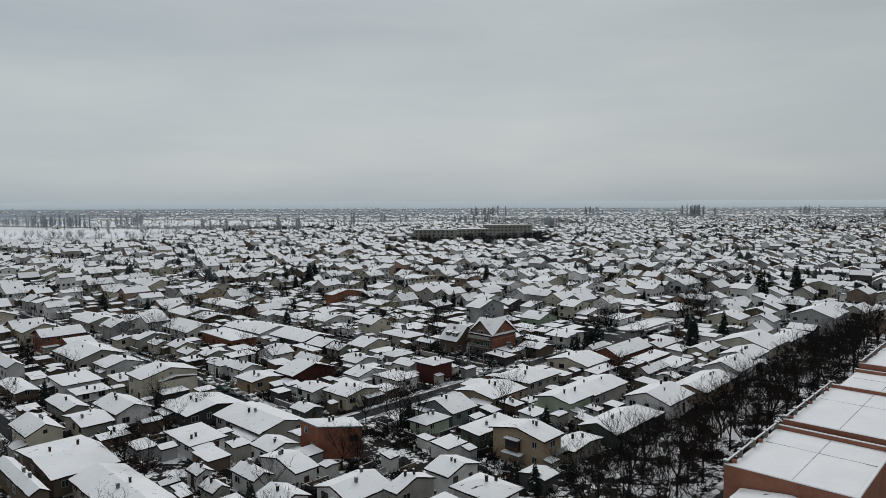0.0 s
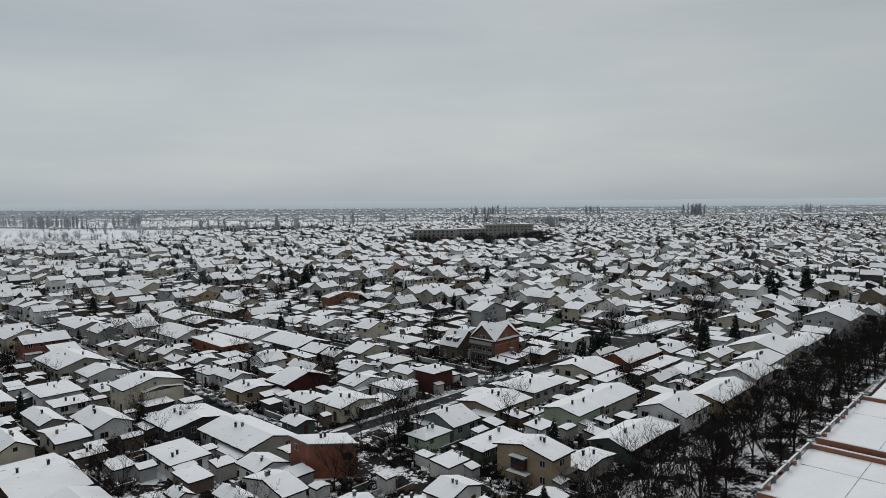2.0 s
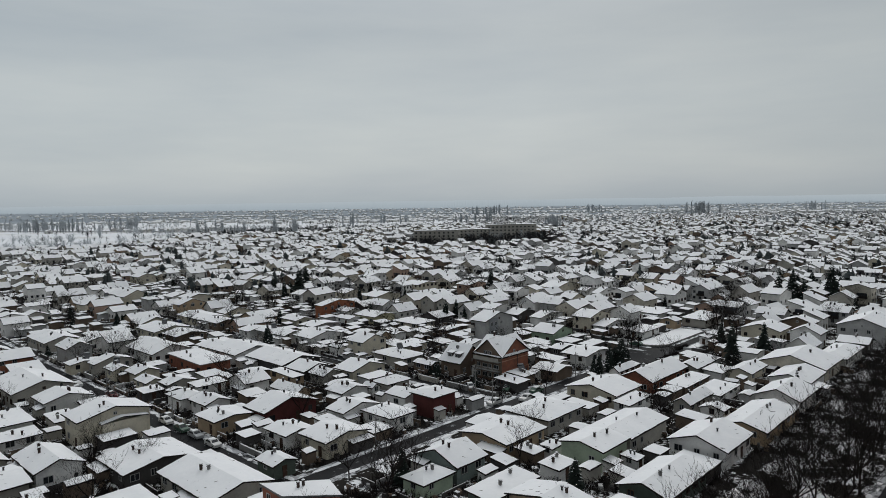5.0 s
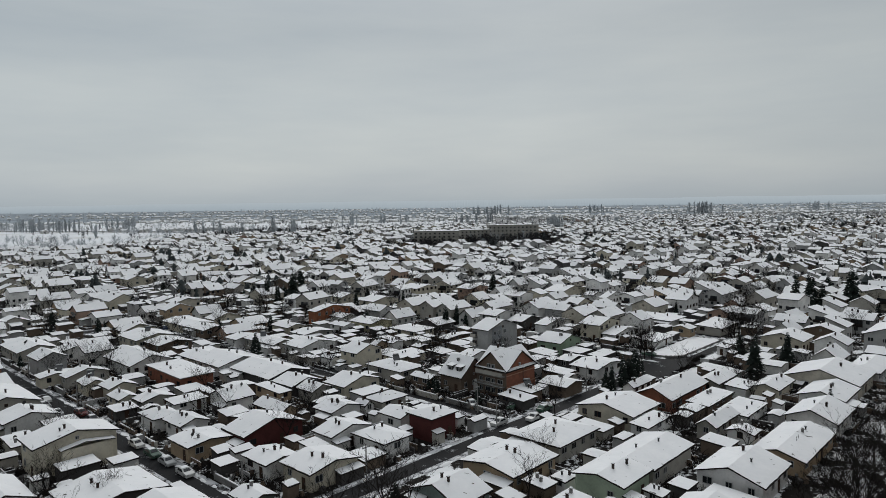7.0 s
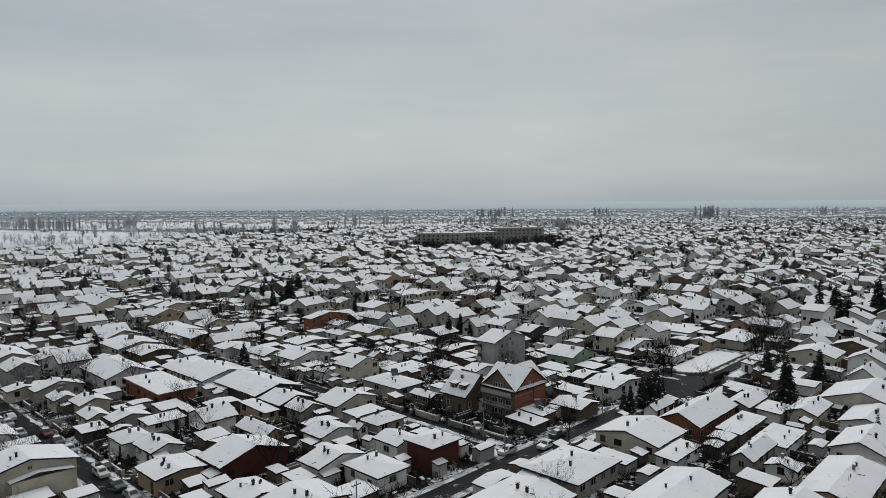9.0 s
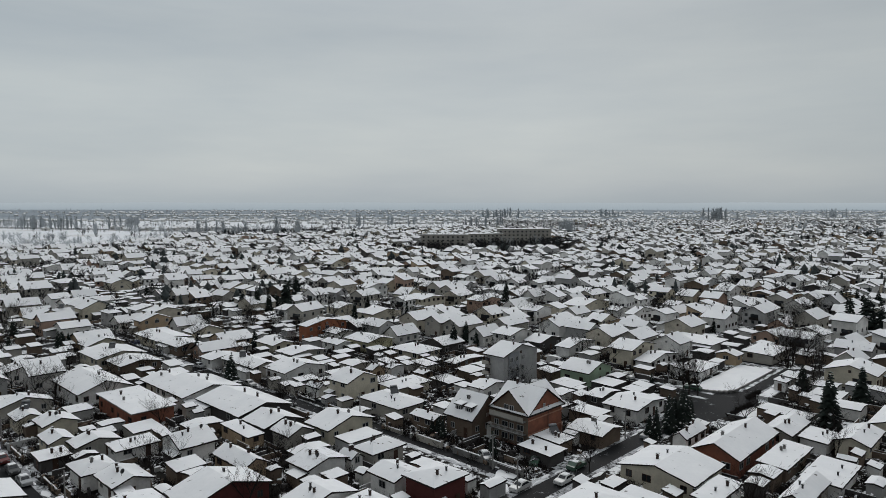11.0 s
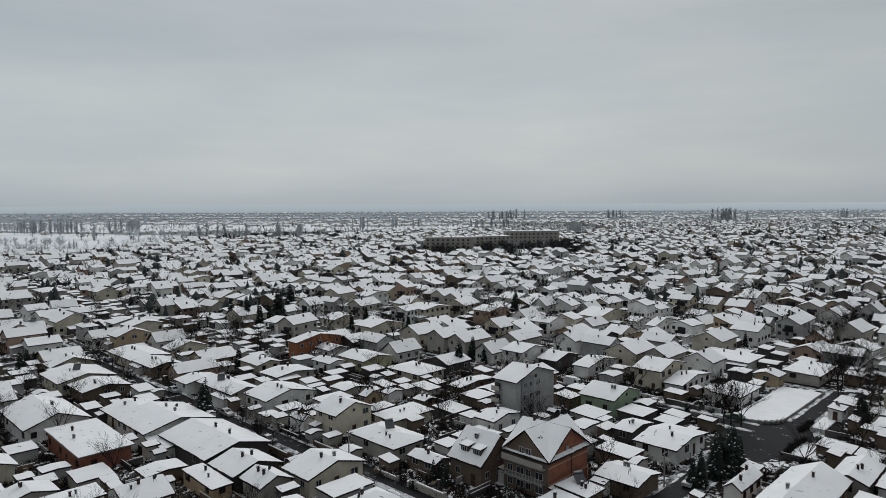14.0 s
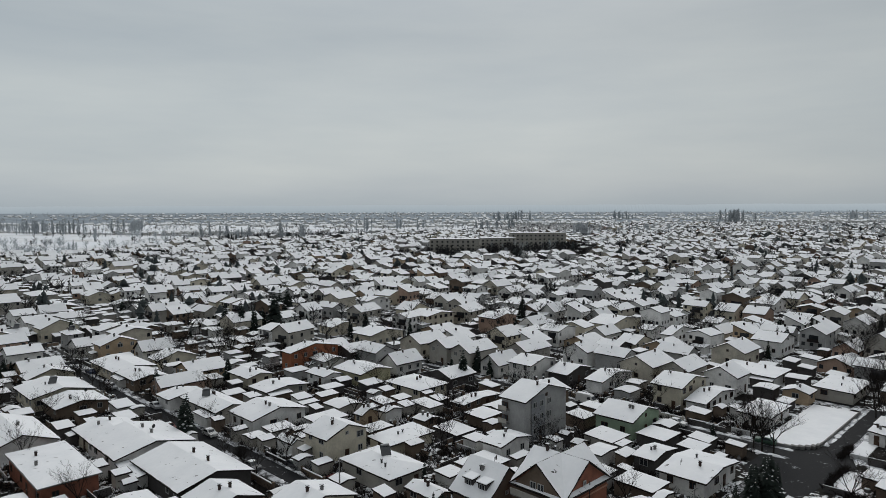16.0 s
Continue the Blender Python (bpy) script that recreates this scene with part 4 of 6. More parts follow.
xs = []
for i in range(n + 1):
    x = na * 0.38 + (na * 0.62 - 0.58) * i / n
    xs += [x, x + 0.06]
plate(s, xs, (2.924, 3.02, 3.75, 3.86), [(k, 1) for k in range(1, 2 * n + 1, 2)], -0.74, -0.68)
part("railing", s.mesh("railing", FRAME_WHITE), deck, "pale balcony railing")
porch = plate_part("awning", [(-1.3, nb * 0.36, 2.2, 0.44, nb * 0.7, 2.3)], TIN, tan_house, "lean-to awning over the door")
plate_part("snow_cover", [(-1.26, nb * 0.365, 2.304, 0.43, nb * 0.695, 2.42)], SNOW, porch)

# ---- the rest of the town, row by row along the streets ----
rnd = random.Random(7)


def free(u0, v0, u1, v1, gap=0.6):
    return all(u1 + gap < p or u0 - gap > r or v1 + gap < q or v0 - gap > t for p, q, r, t in taken)


def seen_from(u, v):
    x, y = u * UX + v * VX, u * UY + v * VY
    return x, y, abs(x) < 0.68 * (y + 12) + 25 and y > 55


def in_field(x, y):
    """The open land beyond the town's left edge."""
    return x < -370 and y > 720 or y > 1240 and x < 260


def surveyed(u, v):
    """The blocks below the flight, whose houses are all set out one by one."""
    x, y = u * UX + v * VX, u * UY + v * VY
    return y < 262 and -86 < x < 104 or y < 195 and -112 < x <= -80


def block_site(x, y):
    """The grounds of the far blocks of flats."""
    return -62 < x < 112 and 722 < y < 890


class Town:
    """Far houses joined into one mesh: walls, tiles, snow and panes."""

    def __init__(self, mats):
        self.v, self.f, self.m, self.mats = [], [], [], mats

    def take(self, shape, at, slot):
        k = len(self.v)
        self.v += [tuple(at @ Vector(p)) for p in shape.v]
        self.f += [tuple(k + i for i in q) for q in shape.f]
        self.m += [slot] * len(shape.f)

    def link(self, name, label, category):
        m = bpy.data.meshes.new(name)
        m.from_pydata(self.v, [], self.f)
        for mat in self.mats:
            m.materials.append(mat)
        m.polygons.foreach_set("material_index", self.m)
        return tagged(new(name, m), label, category, kind="stuff")


KINDS = ["white", "greywhite", "greige", "cream", "stucco", "greywhite", "tan", "white", "grey", "dark", "greige", "pink", "dark", "brown", "greywhite", "cream"]
LINKED = 62
VARIANTS = []
for k in range(16):
    r = random.Random(100 + k)
    VARIANTS.append((r.uniform(7.5, 13.5), r.uniform(7, 11.5), r.choice((2.7, 2.9, 3.0, 3.2, 3.4, 4.8, 5.4)), r.uniform(1.3, 3.0), r.choice("llllllrrrf"), KINDS[k]))
spots = []
taken += [(221, 110.8, 257, 121.2), (196, 101, 236, 119), (246, 106, 258, 111), (80, 10, 262, 57.2)]
lanes = sorted([-52, -7, 38, 82.8, 142.0, 218] + [263 + 45 * k for k in range(0, 38)])
for lane in lanes:
    for side in (1, -1):
        v = 60.0 if lane < 300 else -480.0
        while v < 900:
            x, y, ok = seen_from(lane, v)
            dist = math.hypot(x, y - 90)
            if not ok or in_field(x, y) or block_site(x, y) or dist > 1750 or any(abs(v + 5 - w[0]) < 9 and w[2] < lane + 20 and lane - 20 < w[3] for w in ROADS_U):
                v += 6
                continue
            for depth in (0, 1):
                k = rnd.randrange(16)
                a, b = VARIANTS[k][:2]
                if depth == 1 and (dist > 900 and rnd.random() < 0.6 or rnd.random() < 0.2):
                    continue
                off = 3.6 + rnd.uniform(0, 1.6) + depth * 12.0
                u0 = lane + off if side == 1 else lane - off - a
                if not surveyed(u0 + a / 2, v + b / 2) and free(u0, v, u0 + a, v + b, 0.4):
                    taken.append((u0, v, u0 + a, v + b))
                    spots.append((dist, u0, v, k))
            v += rnd.uniform(9.0, 13.0) if dist < 900 else rnd.uniform(12, 22)
spots.sort()
made = {}
for dist, u, v, k in spots[:LINKED]:
    if k in made:
        copy_thing(made[k], plan(u, v))
    else:
        a, b, e, rise, kind, wall = VARIANTS[k]
        made[k] = house(u, v, a, b, e, rise, kind, wall, seed=1000 + k, chimneys=1 + k % 2, snow_cell=1.6, group="houses along the streets")
        taken.pop()
far_mats = [TILE, SNOW, GLASS] + [WALLS[k][0] for k in dict.fromkeys(KINDS + ["brown"])]
slot_of = {k: 3 + i for i, k in enumerate(dict.fromkeys(KINDS + ["brown"]))}
town = Town(far_mats)
for dist, u, v, k in spots[LINKED:]:
    a, b, e, rise, kind, wall = VARIANTS[k]
    e, rise = e * rnd.uniform(0.92, 1.12), rise * rnd.uniform(0.8, 1.2)
    if rnd.random() < 0.14:
        e += 2.4
    m = plan(u, v, 0, 9 * math.sin(u * 0.013 + 1.7) * math.sin(v * 0.017) + rnd.gauss(0, 2.5))
    town.take(wall_shape(a, b, e, rise, kind, 0.45), m, slot_of[wall if rnd.random() < 0.6 else rnd.choice(KINDS)])
    roof, snow, panes = Shape(), Shape(), Shape()
    for quad in slopes(a, b, e, rise, kind):
        roof.slab(clean(quad), 0.2)
        snow.slab([(x + (a / 2 - x) * 0.012, y + (b / 2 - y) * 0.012, z + 0.13) for x, y, z in clean(quad)], 0.12)
    x, y = a * rnd.uniform(0.3, 0.7), b * rnd.uniform(0.3, 0.7)
    z = roof_z(x, y, a, b, e, rise, kind)
    roof.box(x, y, z - 0.3, x + 0.5, y + 0.5, z + 1.0)
    if dist < 800:
        for s in range(2 if e > 5 else 1):
            for i in range(3):
                if rnd.random() < 0.75:
                    p = 1.4 + i * (a - 3.6) / 2
                    panes.box(p, 0.42, 1.2 + 2.6 * s, p + 1.1, 0.5, 2.4 + 2.6 * s)
                if rnd.random() < 0.75:
                    p = 1.4 + i * (b - 3.6) / 2
                    panes.box(0.42, p, 1.2 + 2.6 * s, 0.5, p + 1.1, 2.4 + 2.6 * s)
    if e > 5 and dist < 700:
        w0 = b * rnd.uniform(0.15, 0.35)
        roof.box(-0.75, w0, 2.75, 0.45, w0 + b * 0.4, 2.9)
        panes.box(0.40, w0 + 0.3, 2.95, 0.44, w0 + b * 0.4 - 0.3, 4.9)
        roof.box(-0.75, w0, 2.9, -0.68, w0 + b * 0.4, 3.8)
    if dist < 1000 and rnd.random() < 0.75:
        long_, deep, low = rnd.uniform(3, 6.5), rnd.uniform(2.2, 4.0), rnd.uniform(2.1, 2.6)
        box = Shape()
        if rnd.random() < 0.5:
            x0, y0, x1, y1 = rnd.uniform(0, a - 3), -deep, 0, 0.5
            x1 = x0 + long_
            top = [(x0, y0, low), (x1, y0, low), (x1, y1, low + 0.5), (x0, y1, low + 0.5)]
        else:
            x0, y0, x1 = -deep, rnd.uniform(0, b - 3), 0.5
            y1 = y0 + long_
            top = [(x0, y0, low), (x1, y0, low + 0.5), (x1, y1, low + 0.5), (x0, y1, low)]
        box.box(x0 + 0.3, y0 + 0.3, 0, x1 - 0.3, y1 - 0.3, low - 0.15)
        roof.slab(top, 0.14)
        snow.slab([(x, y, z + 0.13) for x, y, z in top], 0.12)
        town.take(box, m, slot_of[rnd.choice(("dark", "brown", "greywhite", "grey", "white"))])
    town.take(roof, m, 0)
    town.take(snow, m, 1)
    town.take(panes, m, 2)
town.link("far_houses", "hundreds of snow-roofed houses filling the town", "houses")

# low outbuildings between the houses
yards = []
for _ in range(16000):
    u, v = rnd.uniform(30, 760), rnd.uniform(48, 760)
    x, y, ok = seen_from(u, v)
    a, b = rnd.uniform(3.2, 6.5), rnd.uniform(3.0, 5.5)
    if not ok or math.hypot(x, y - 90) > 640 or in_field(x, y) or any(abs(u + 2 - c) < 7 for c in lanes) or any(abs(v + 2 - w[0]) < 6.5 and w[2] < u < w[3] for w in ROADS_U):
        continue
    if surveyed(u, v):
        continue
    if free(u, v, u + a, v + b, 0.3):
        taken.append((u, v, u + a, v + b))
        yards.append((math.hypot(x, y - 90), u, v, a, b))
# flat-roofed lean-tos and garages that fill the gaps between the nearer houses
for k in range(16000):
    u, v = rnd.uniform(40, 300), rnd.uniform(58, 300)
    x, y, ok = seen_from(u, v)
    big = 1.0 if k < 7000 else 0.55
    a, b = rnd.uniform(4.0, 9.0) * big, rnd.uniform(3.6, 7.5) * big
    if not ok or not surveyed(u, v) or any(u - 2.6 < c < u + a + 2.6 for c in lanes) or any(v - 3.0 < w[0] < v + b + 3.0 and w[2] < u < w[3] for w in ROADS_U):
        continue
    if math.sin(u * 0.23 + 1.0) * math.sin(v * 0.21) > 0.16 or 138 < u < 158 and 110 < v < 150 or 84 < u < 112 and 92 < v < 116:
        continue
    if free(u, v, u + a, v + b, 0.35):
        taken.append((u, v, u + a, v + b))
        yards.append((math.hypot(x, y - 90), u, v, a, b))
yards.sort()
sheds = Town(far_mats)
for i, (dist, u, v, a, b) in enumerate(yards):
    e, rise, kind, wall = rnd.uniform(2.0, 2.7), rnd.uniform(0.15, 0.55), rnd.choice("lrffff"), rnd.choice(("brown", "brown", "dark", "dark", "grey", "greige", "greywhite"))
    if i < 200:
        house(u, v, a, b, e, rise, kind, wall, chimneys=0, openings=False, snow_cell=1.5, over=0.25, group="outbuildings in the yards")
        taken.pop()
        continue
    m, roof, snow = plan(u, v), Shape(), Shape()
    for quad in slopes(a, b, e, rise, kind):
        roof.slab(clean(quad), 0.17)
        snow.slab([(x + (a / 2 - x) * 0.03, y + (b / 2 - y) * 0.03, z + 0.13) for x, y, z in clean(quad)], 0.12)
    sheds.take(wall_shape(a, b, e, rise, kind, 0.25), m, slot_of[wall])
    sheds.take(roof, m, 0)
    sheds.take(snow, m, 1)
sheds.link("far_sheds", "low snow-covered sheds and lean-tos in the yards", "sheds")

# ---- trees ----
def bare_tree_meshes(seed, height, spread):
    """Trunk and crown of a leafless tree of that height."""
    r = random.Random(seed)
    trunk, crown = Shape(), Shape()
    fork = height * r.uniform(0.22, 0.32)
    trunk.rod((0, 0, -0.1), (0.05, 0.03, fork), height * 0.024, height * 0.017, 7)

    def grow(p, d, length, radius, level):
        n = 3 if level < 2 else 2
        for _ in range(n):
            d = (d + Vector((r.gauss(0, 0.16), r.gauss(0, 0.16), r.gauss(0.04, 0.1)))).normalized()
            q = p + d * length / n
            crown.rod(p, q, radius, radius * 0.78, 4 if level < 2 else 3)
            radius *= 0.78
            p = q
            if level < 4:
                for _ in range(2 if level < 3 else 2):
                    turn = r.uniform(0, 6.283)
                    out = Vector((math.cos(turn), math.sin(turn), r.uniform(0.1, 0.9))).normalized()
                    grow(p, (d * 0.8 + out * spread).normalized(), length * r.uniform(0.45, 0.7), max(radius * 0.62, 0.020), level + 1)

    for i in range(r.choice((3, 4))):
        turn = i * 2.1 + r.uniform(0, 1)
        grow(Vector((0.05, 0.03, fork)), Vector((math.cos(turn) * spread * 0.6, math.sin(turn) * spread * 0.6, 1)).normalized(), height * 0.62, height * 0.014, 1)
    return trunk.mesh("trunk", BARK, True), crown.mesh("crown", TWIG)


def conifer_meshes(seed, height, wide):
    """Trunk, green boughs and snow on the boughs of a spruce."""
    r = random.Random(seed)
    trunk, crown, snow = Shape(), Shape(), Shape()
    trunk.rod((0, 0, -0.1), (0, 0, height * 0.95), height * 0.018, 0.02, 6)
    z = height * 0.08
    while z < height * 0.98:
        k = 1 - z / height
        reach = wide * height * (k ** 0.8) * r.uniform(0.8, 1.1) + 0.12
        n = max(5, int(8 + 8 * k))
        for i in range(n):
            turn = 6.283 * i / n + r.uniform(-0.3, 0.3)
            rr = reach * r.uniform(0.65, 1.15)
            dx, dy = math.cos(turn), math.sin(turn)
            px, py, w = -dy, dx, rr * r.uniform(0.20, 0.34) + 0.05
            drop = rr * r.uniform(0.12, 0.45)
            lift = r.uniform(0.0, 0.25) * rr
            base, mid, tip = (0, 0, z + 0.12 * rr), (dx * rr * 0.6, dy * rr * 0.6, z + lift - drop * 0.4), (dx * rr, dy * rr, z - drop)
            a = (mid[0] + px * w, mid[1] + py * w, mid[2] - 0.25 * w)
            b = (mid[0] - px * w, mid[1] - py * w, mid[2] - 0.25 * w)
            low = (mid[0] * 0.9, mid[1] * 0.9, mid[2] - 0.5 * w - 0.1)
            for tri in ((base, a, mid), (base, mid, b), (mid, a, tip), (mid, tip, b), (base, low, a), (base, b, low), (low, tip, a), (low, b, tip)):
                crown.poly(*tri)
            if r.random() < 0.16:
                up = 0.05
                snow.poly((mid[0] + px * w * 0.5, mid[1] + py * w * 0.5, mid[2] + up), (dx * rr * 0.35, dy * rr * 0.35, z + 0.06 * rr + up), (mid[0] - px * w * 0.5, mid[1] - py * w * 0.5, mid[2] + up), (dx * rr * 0.85, dy * rr * 0.85, mid[2] - drop * 0.2 + up))
        z += height * r.uniform(0.035, 0.055)
    return trunk.mesh("trunk", BARK, True), crown.mesh("crown", NEEDLE), snow.mesh("snow", SNOW)


def first(kind, meshes, label, category, group):
    ob = empty(kind, pose(0, 0, 0), label, category, group)
    for name, data in zip(("trunk", "crown", "snow"), meshes):
        part(name, data, ob)
    return [ob, False]


BARE = [(first("bare_tree", bare_tree_meshes(20 + k, 8.0, sp), "leafless dark garden tree", "tree", "leafless trees")) for k, sp in enumerate((0.75, 0.95, 0.6, 0.85, 1.05, 0.7))]
SPRUCE = [(first("spruce_tree", conifer_meshes(40 + k, 9.0, w), "dark green spruce with some snow on its boughs", "tree", "conifers")) for k, w in enumerate((0.25, 0.31, 0.21, 0.36))]


def plant(recs, k, u, v, size, base):
    rec = recs[k % len(recs)]
    if rec[1] and any(hu + 0.3 < u < hu + a - 0.3 and hv + 0.3 < v < hv + b - 0.3 for hu, hv, a, b, *_ in homes):
        return
    f = size / base
    m = plan(u, v, 0, (k * 67) % 360)
    ob = rec[0]
    if rec[1]:
        ob = copy_thing(rec[0], m)
    rec[1] = True
    ob.matrix_basis = m @ Matrix.Diagonal((f, f, f, 1))


def spruce(k, u, v, h):
    plant(SPRUCE, k, u, v, h, 9.0)


def bare(k, u, v, h):
    plant(BARE, k, u, v, h, 8.0)

# ---- single trees ----
spruce(0, 139.5, 207.3, 7.5)
spruce(1, 206.3, 309.0, 12.6)
spruce(2, 209.8, 305.3, 11.5)
spruce(3, 219.3, 306.1, 15.1)
spruce(4, 294.2, 240.4, 12.1)
spruce(5, 328.1, 233.1, 8.1)
spruce(6, 151.0, 145.6, 4.0)
spruce(7, 152.0, 144.6, 4.0)
spruce(8, 212.9, 86.5, 12.9)
spruce(9, 179.5, 111.1, 5.5)
spruce(10, 190.1, 109.1, 8.7)
spruce(11, 188.3, 109.9, 6.8)
spruce(12, 148.9, 215.0, 8.4)
spruce(13, 125.9, 292.9, 5.0)
spruce(14, 216.5, 323.8, 10.1)
spruce(15, 238.9, 328.0, 13.4)
spruce(16, 310.7, 252.9, 9.7)
spruce(17, 427.8, 108.6, 9.2)
spruce(18, 380.7, 122.2, 11.6)
spruce(19, 385.4, 116.8, 9.6)
spruce(20, 433.6, 124.3, 8.4)
spruce(21, 239.9, 94.8, 7.0)
spruce(22, 150.8, 142.3, 4.8)
spruce(23, 212.3, 243.7, 7.1)
spruce(24, 230.4, 320.2, 14.0)
spruce(25, 302.6, 246.9, 10.3)
spruce(26, 385.8, 125.1, 12.4)
spruce(27, 387.2, 116.9, 9.5)
spruce(28, 221.8, 195.2, 5.9)
spruce(29, 214.3, 203.0, 5.9)
spruce(30, 88.5, 64.4, 5.0)
spruce(31, 88.1, 60.6, 5.3)
spruce(32, 96.3, 58.8, 4.7)
spruce(33, 67.0, 120.1, 3.0)
spruce(34, 96.5, 145.6, 3.2)
spruce(35, 126.8, 106.1, 4.0)
bare(36, 45.9, 123.0, 4.5)
bare(37, 63.5, 146.7, 6.6)
bare(38, 70.5, 139.0, 4.4)
bare(39, 45.7, 111.0, 6.7)
bare(40, 48.2, 104.0, 3.7)
bare(41, 69.5, 137.9, 4.2)
bare(42, 63.2, 147.0, 4.8)
bare(43, 89.7, 95.4, 8.9)
bare(44, 97.7, 97.3, 6.3)
bare(45, 91.6, 107.4, 6.4)
bare(46, 95.9, 100.9, 9.9)
bare(47, 136.3, 121.0, 3.6)
bare(48, 190.5, 171.6, 6.8)
bare(49, 192.9, 145.5, 5.4)
bare(51, 289.2, 121.2, 5.8)
bare(52, 188.7, 281.6, 7.6)
bare(53, 89.4, 202.6, 4.1)
bare(54, 90.4, 177.3, 3.6)
bare(55, 156.4, 110.9, 6.1)
bare(56, 190.4, 171.1, 6.2)
bare(57, 281.4, 118.9, 4.8)
bare(58, 125.5, 201.1, 4.2)
bare(59, 126.2, 192.6, 5.2)
bare(60, 102.5, 163.3, 5.2)
bare(61, 272.3, 208.9, 7.3)
bare(62, 184.1, 274.8, 8.9)
spruce(63, 203.4, 316.4, 10.4)
spruce(64, 215.4, 308.3, 9.4)
spruce(65, 638.8, 254.7, 8.1)
spruce(66, 648.0, 244.7, 8.5)
spruce(67, 644.8, 379.0, 8.1)
spruce(68, 396.9, 317.8, 3.5)
spruce(69, 390.3, 120.1, 11.0)
spruce(70, 421.6, 106.1, 10.7)
spruce(71, 401.6, 114.2, 9.8)
spruce(72, 585.3, 276.6, 10.3)
spruce(73, 623.4, 254.7, 8.8)
spruce(74, 650.3, 247.1, 9.0)
spruce(75, 223.4, 335.7, 7.5)
spruce(76, 223.5, 327.9, 8.8)
spruce(77, 232.4, 303.3, 5.0)
spruce(78, 182.6, 308.0, 1.9)
spruce(79, 124.2, 293.6, 5.8)
spruce(80, 210.5, 195.0, 10.3)
spruce(81, 225.0, 202.6, 7.7)
spruce(82, 182.6, 111.1, 6.2)
spruce(83, 191.8, 111.4, 6.5)
spruce(84, 232.2, 90.8, 7.9)
bare(85, 354.4, 258.6, 5.0)
bare(86, 571.9, 392.8, 12.4)
bare(87, 300.4, 119.5, 5.5)
bare(88, 146.1, 414.6, 6.0)
bare(89, 223.0, 546.9, 10.6)
spruce(90, 333.7, 110.1, 17.0)
spruce(91, 333.9, 104.5, 16.1)
spruce(92, 333.1, 100.0, 13.8)
spruce(93, 351.9, 93.7, 18.7)
spruce(94, 354.9, 127.5, 10.4)
bare(95, 272.6, 115.3, 8.0)
bare(96, 270.1, 110.4, 8.0)
bare(97, 274.7, 121.0, 6.6)
bare(98, 290.3, 112.3, 6.8)
bare(99, 215.7, 118.7, 8.6)
bare(100, 216.5, 116.8, 7.6)
bare(101, 217.0, 120.8, 6.9)
spruce(102, 193.6, 108.6, 6.9)
spruce(103, 193.0, 110.0, 5.7)
spruce(104, 186.5, 110.2, 8.4)
spruce(105, 192.8, 110.3, 7.9)
spruce(106, 180.6, 110.1, 6.8)
bare(107, 264.1, 112.0, 6.1)
bare(108, 267.6, 115.3, 5.2)
bare(109, 255.7, 107.8, 6.8)
bare(110, 249.6, 105.4, 6.2)

for i, (u, v, h) in enumerate(((233, 90.8, 9), (224.1, 90.0, 8), (237.9, 98.9, 7.5), (226.4, 86.5, 8.5), (237.7, 85.7, 9.5), (185.5, 109.3, 8), (190.9, 108.8, 9), (188.2, 108.4, 8.5), (119.8, 282.1, 8), (139.8, 209.0, 9.5), (137.8, 206.2, 9), (148.9, 247.8, 7))):
    spruce(i + 1, u, v, h)
for i, (u, v, h) in enumerate(((264.6, 110.1, 8), (275, 108.2, 9), (302.7, 124.3, 8), (307, 122.8, 9), (313.7, 121.9, 9), (320, 123.5, 8), (340.2, 125.4, 9), (331, 124, 8), (223.2, 123.6, 6.5), (258.9, 103.8, 7), (267.1, 109.7, 8), (242, 92, 7), (246, 97, 7), (230, 96, 6), (221, 95, 6), (252, 100, 7))):
    bare(i + 2, u, v, h)

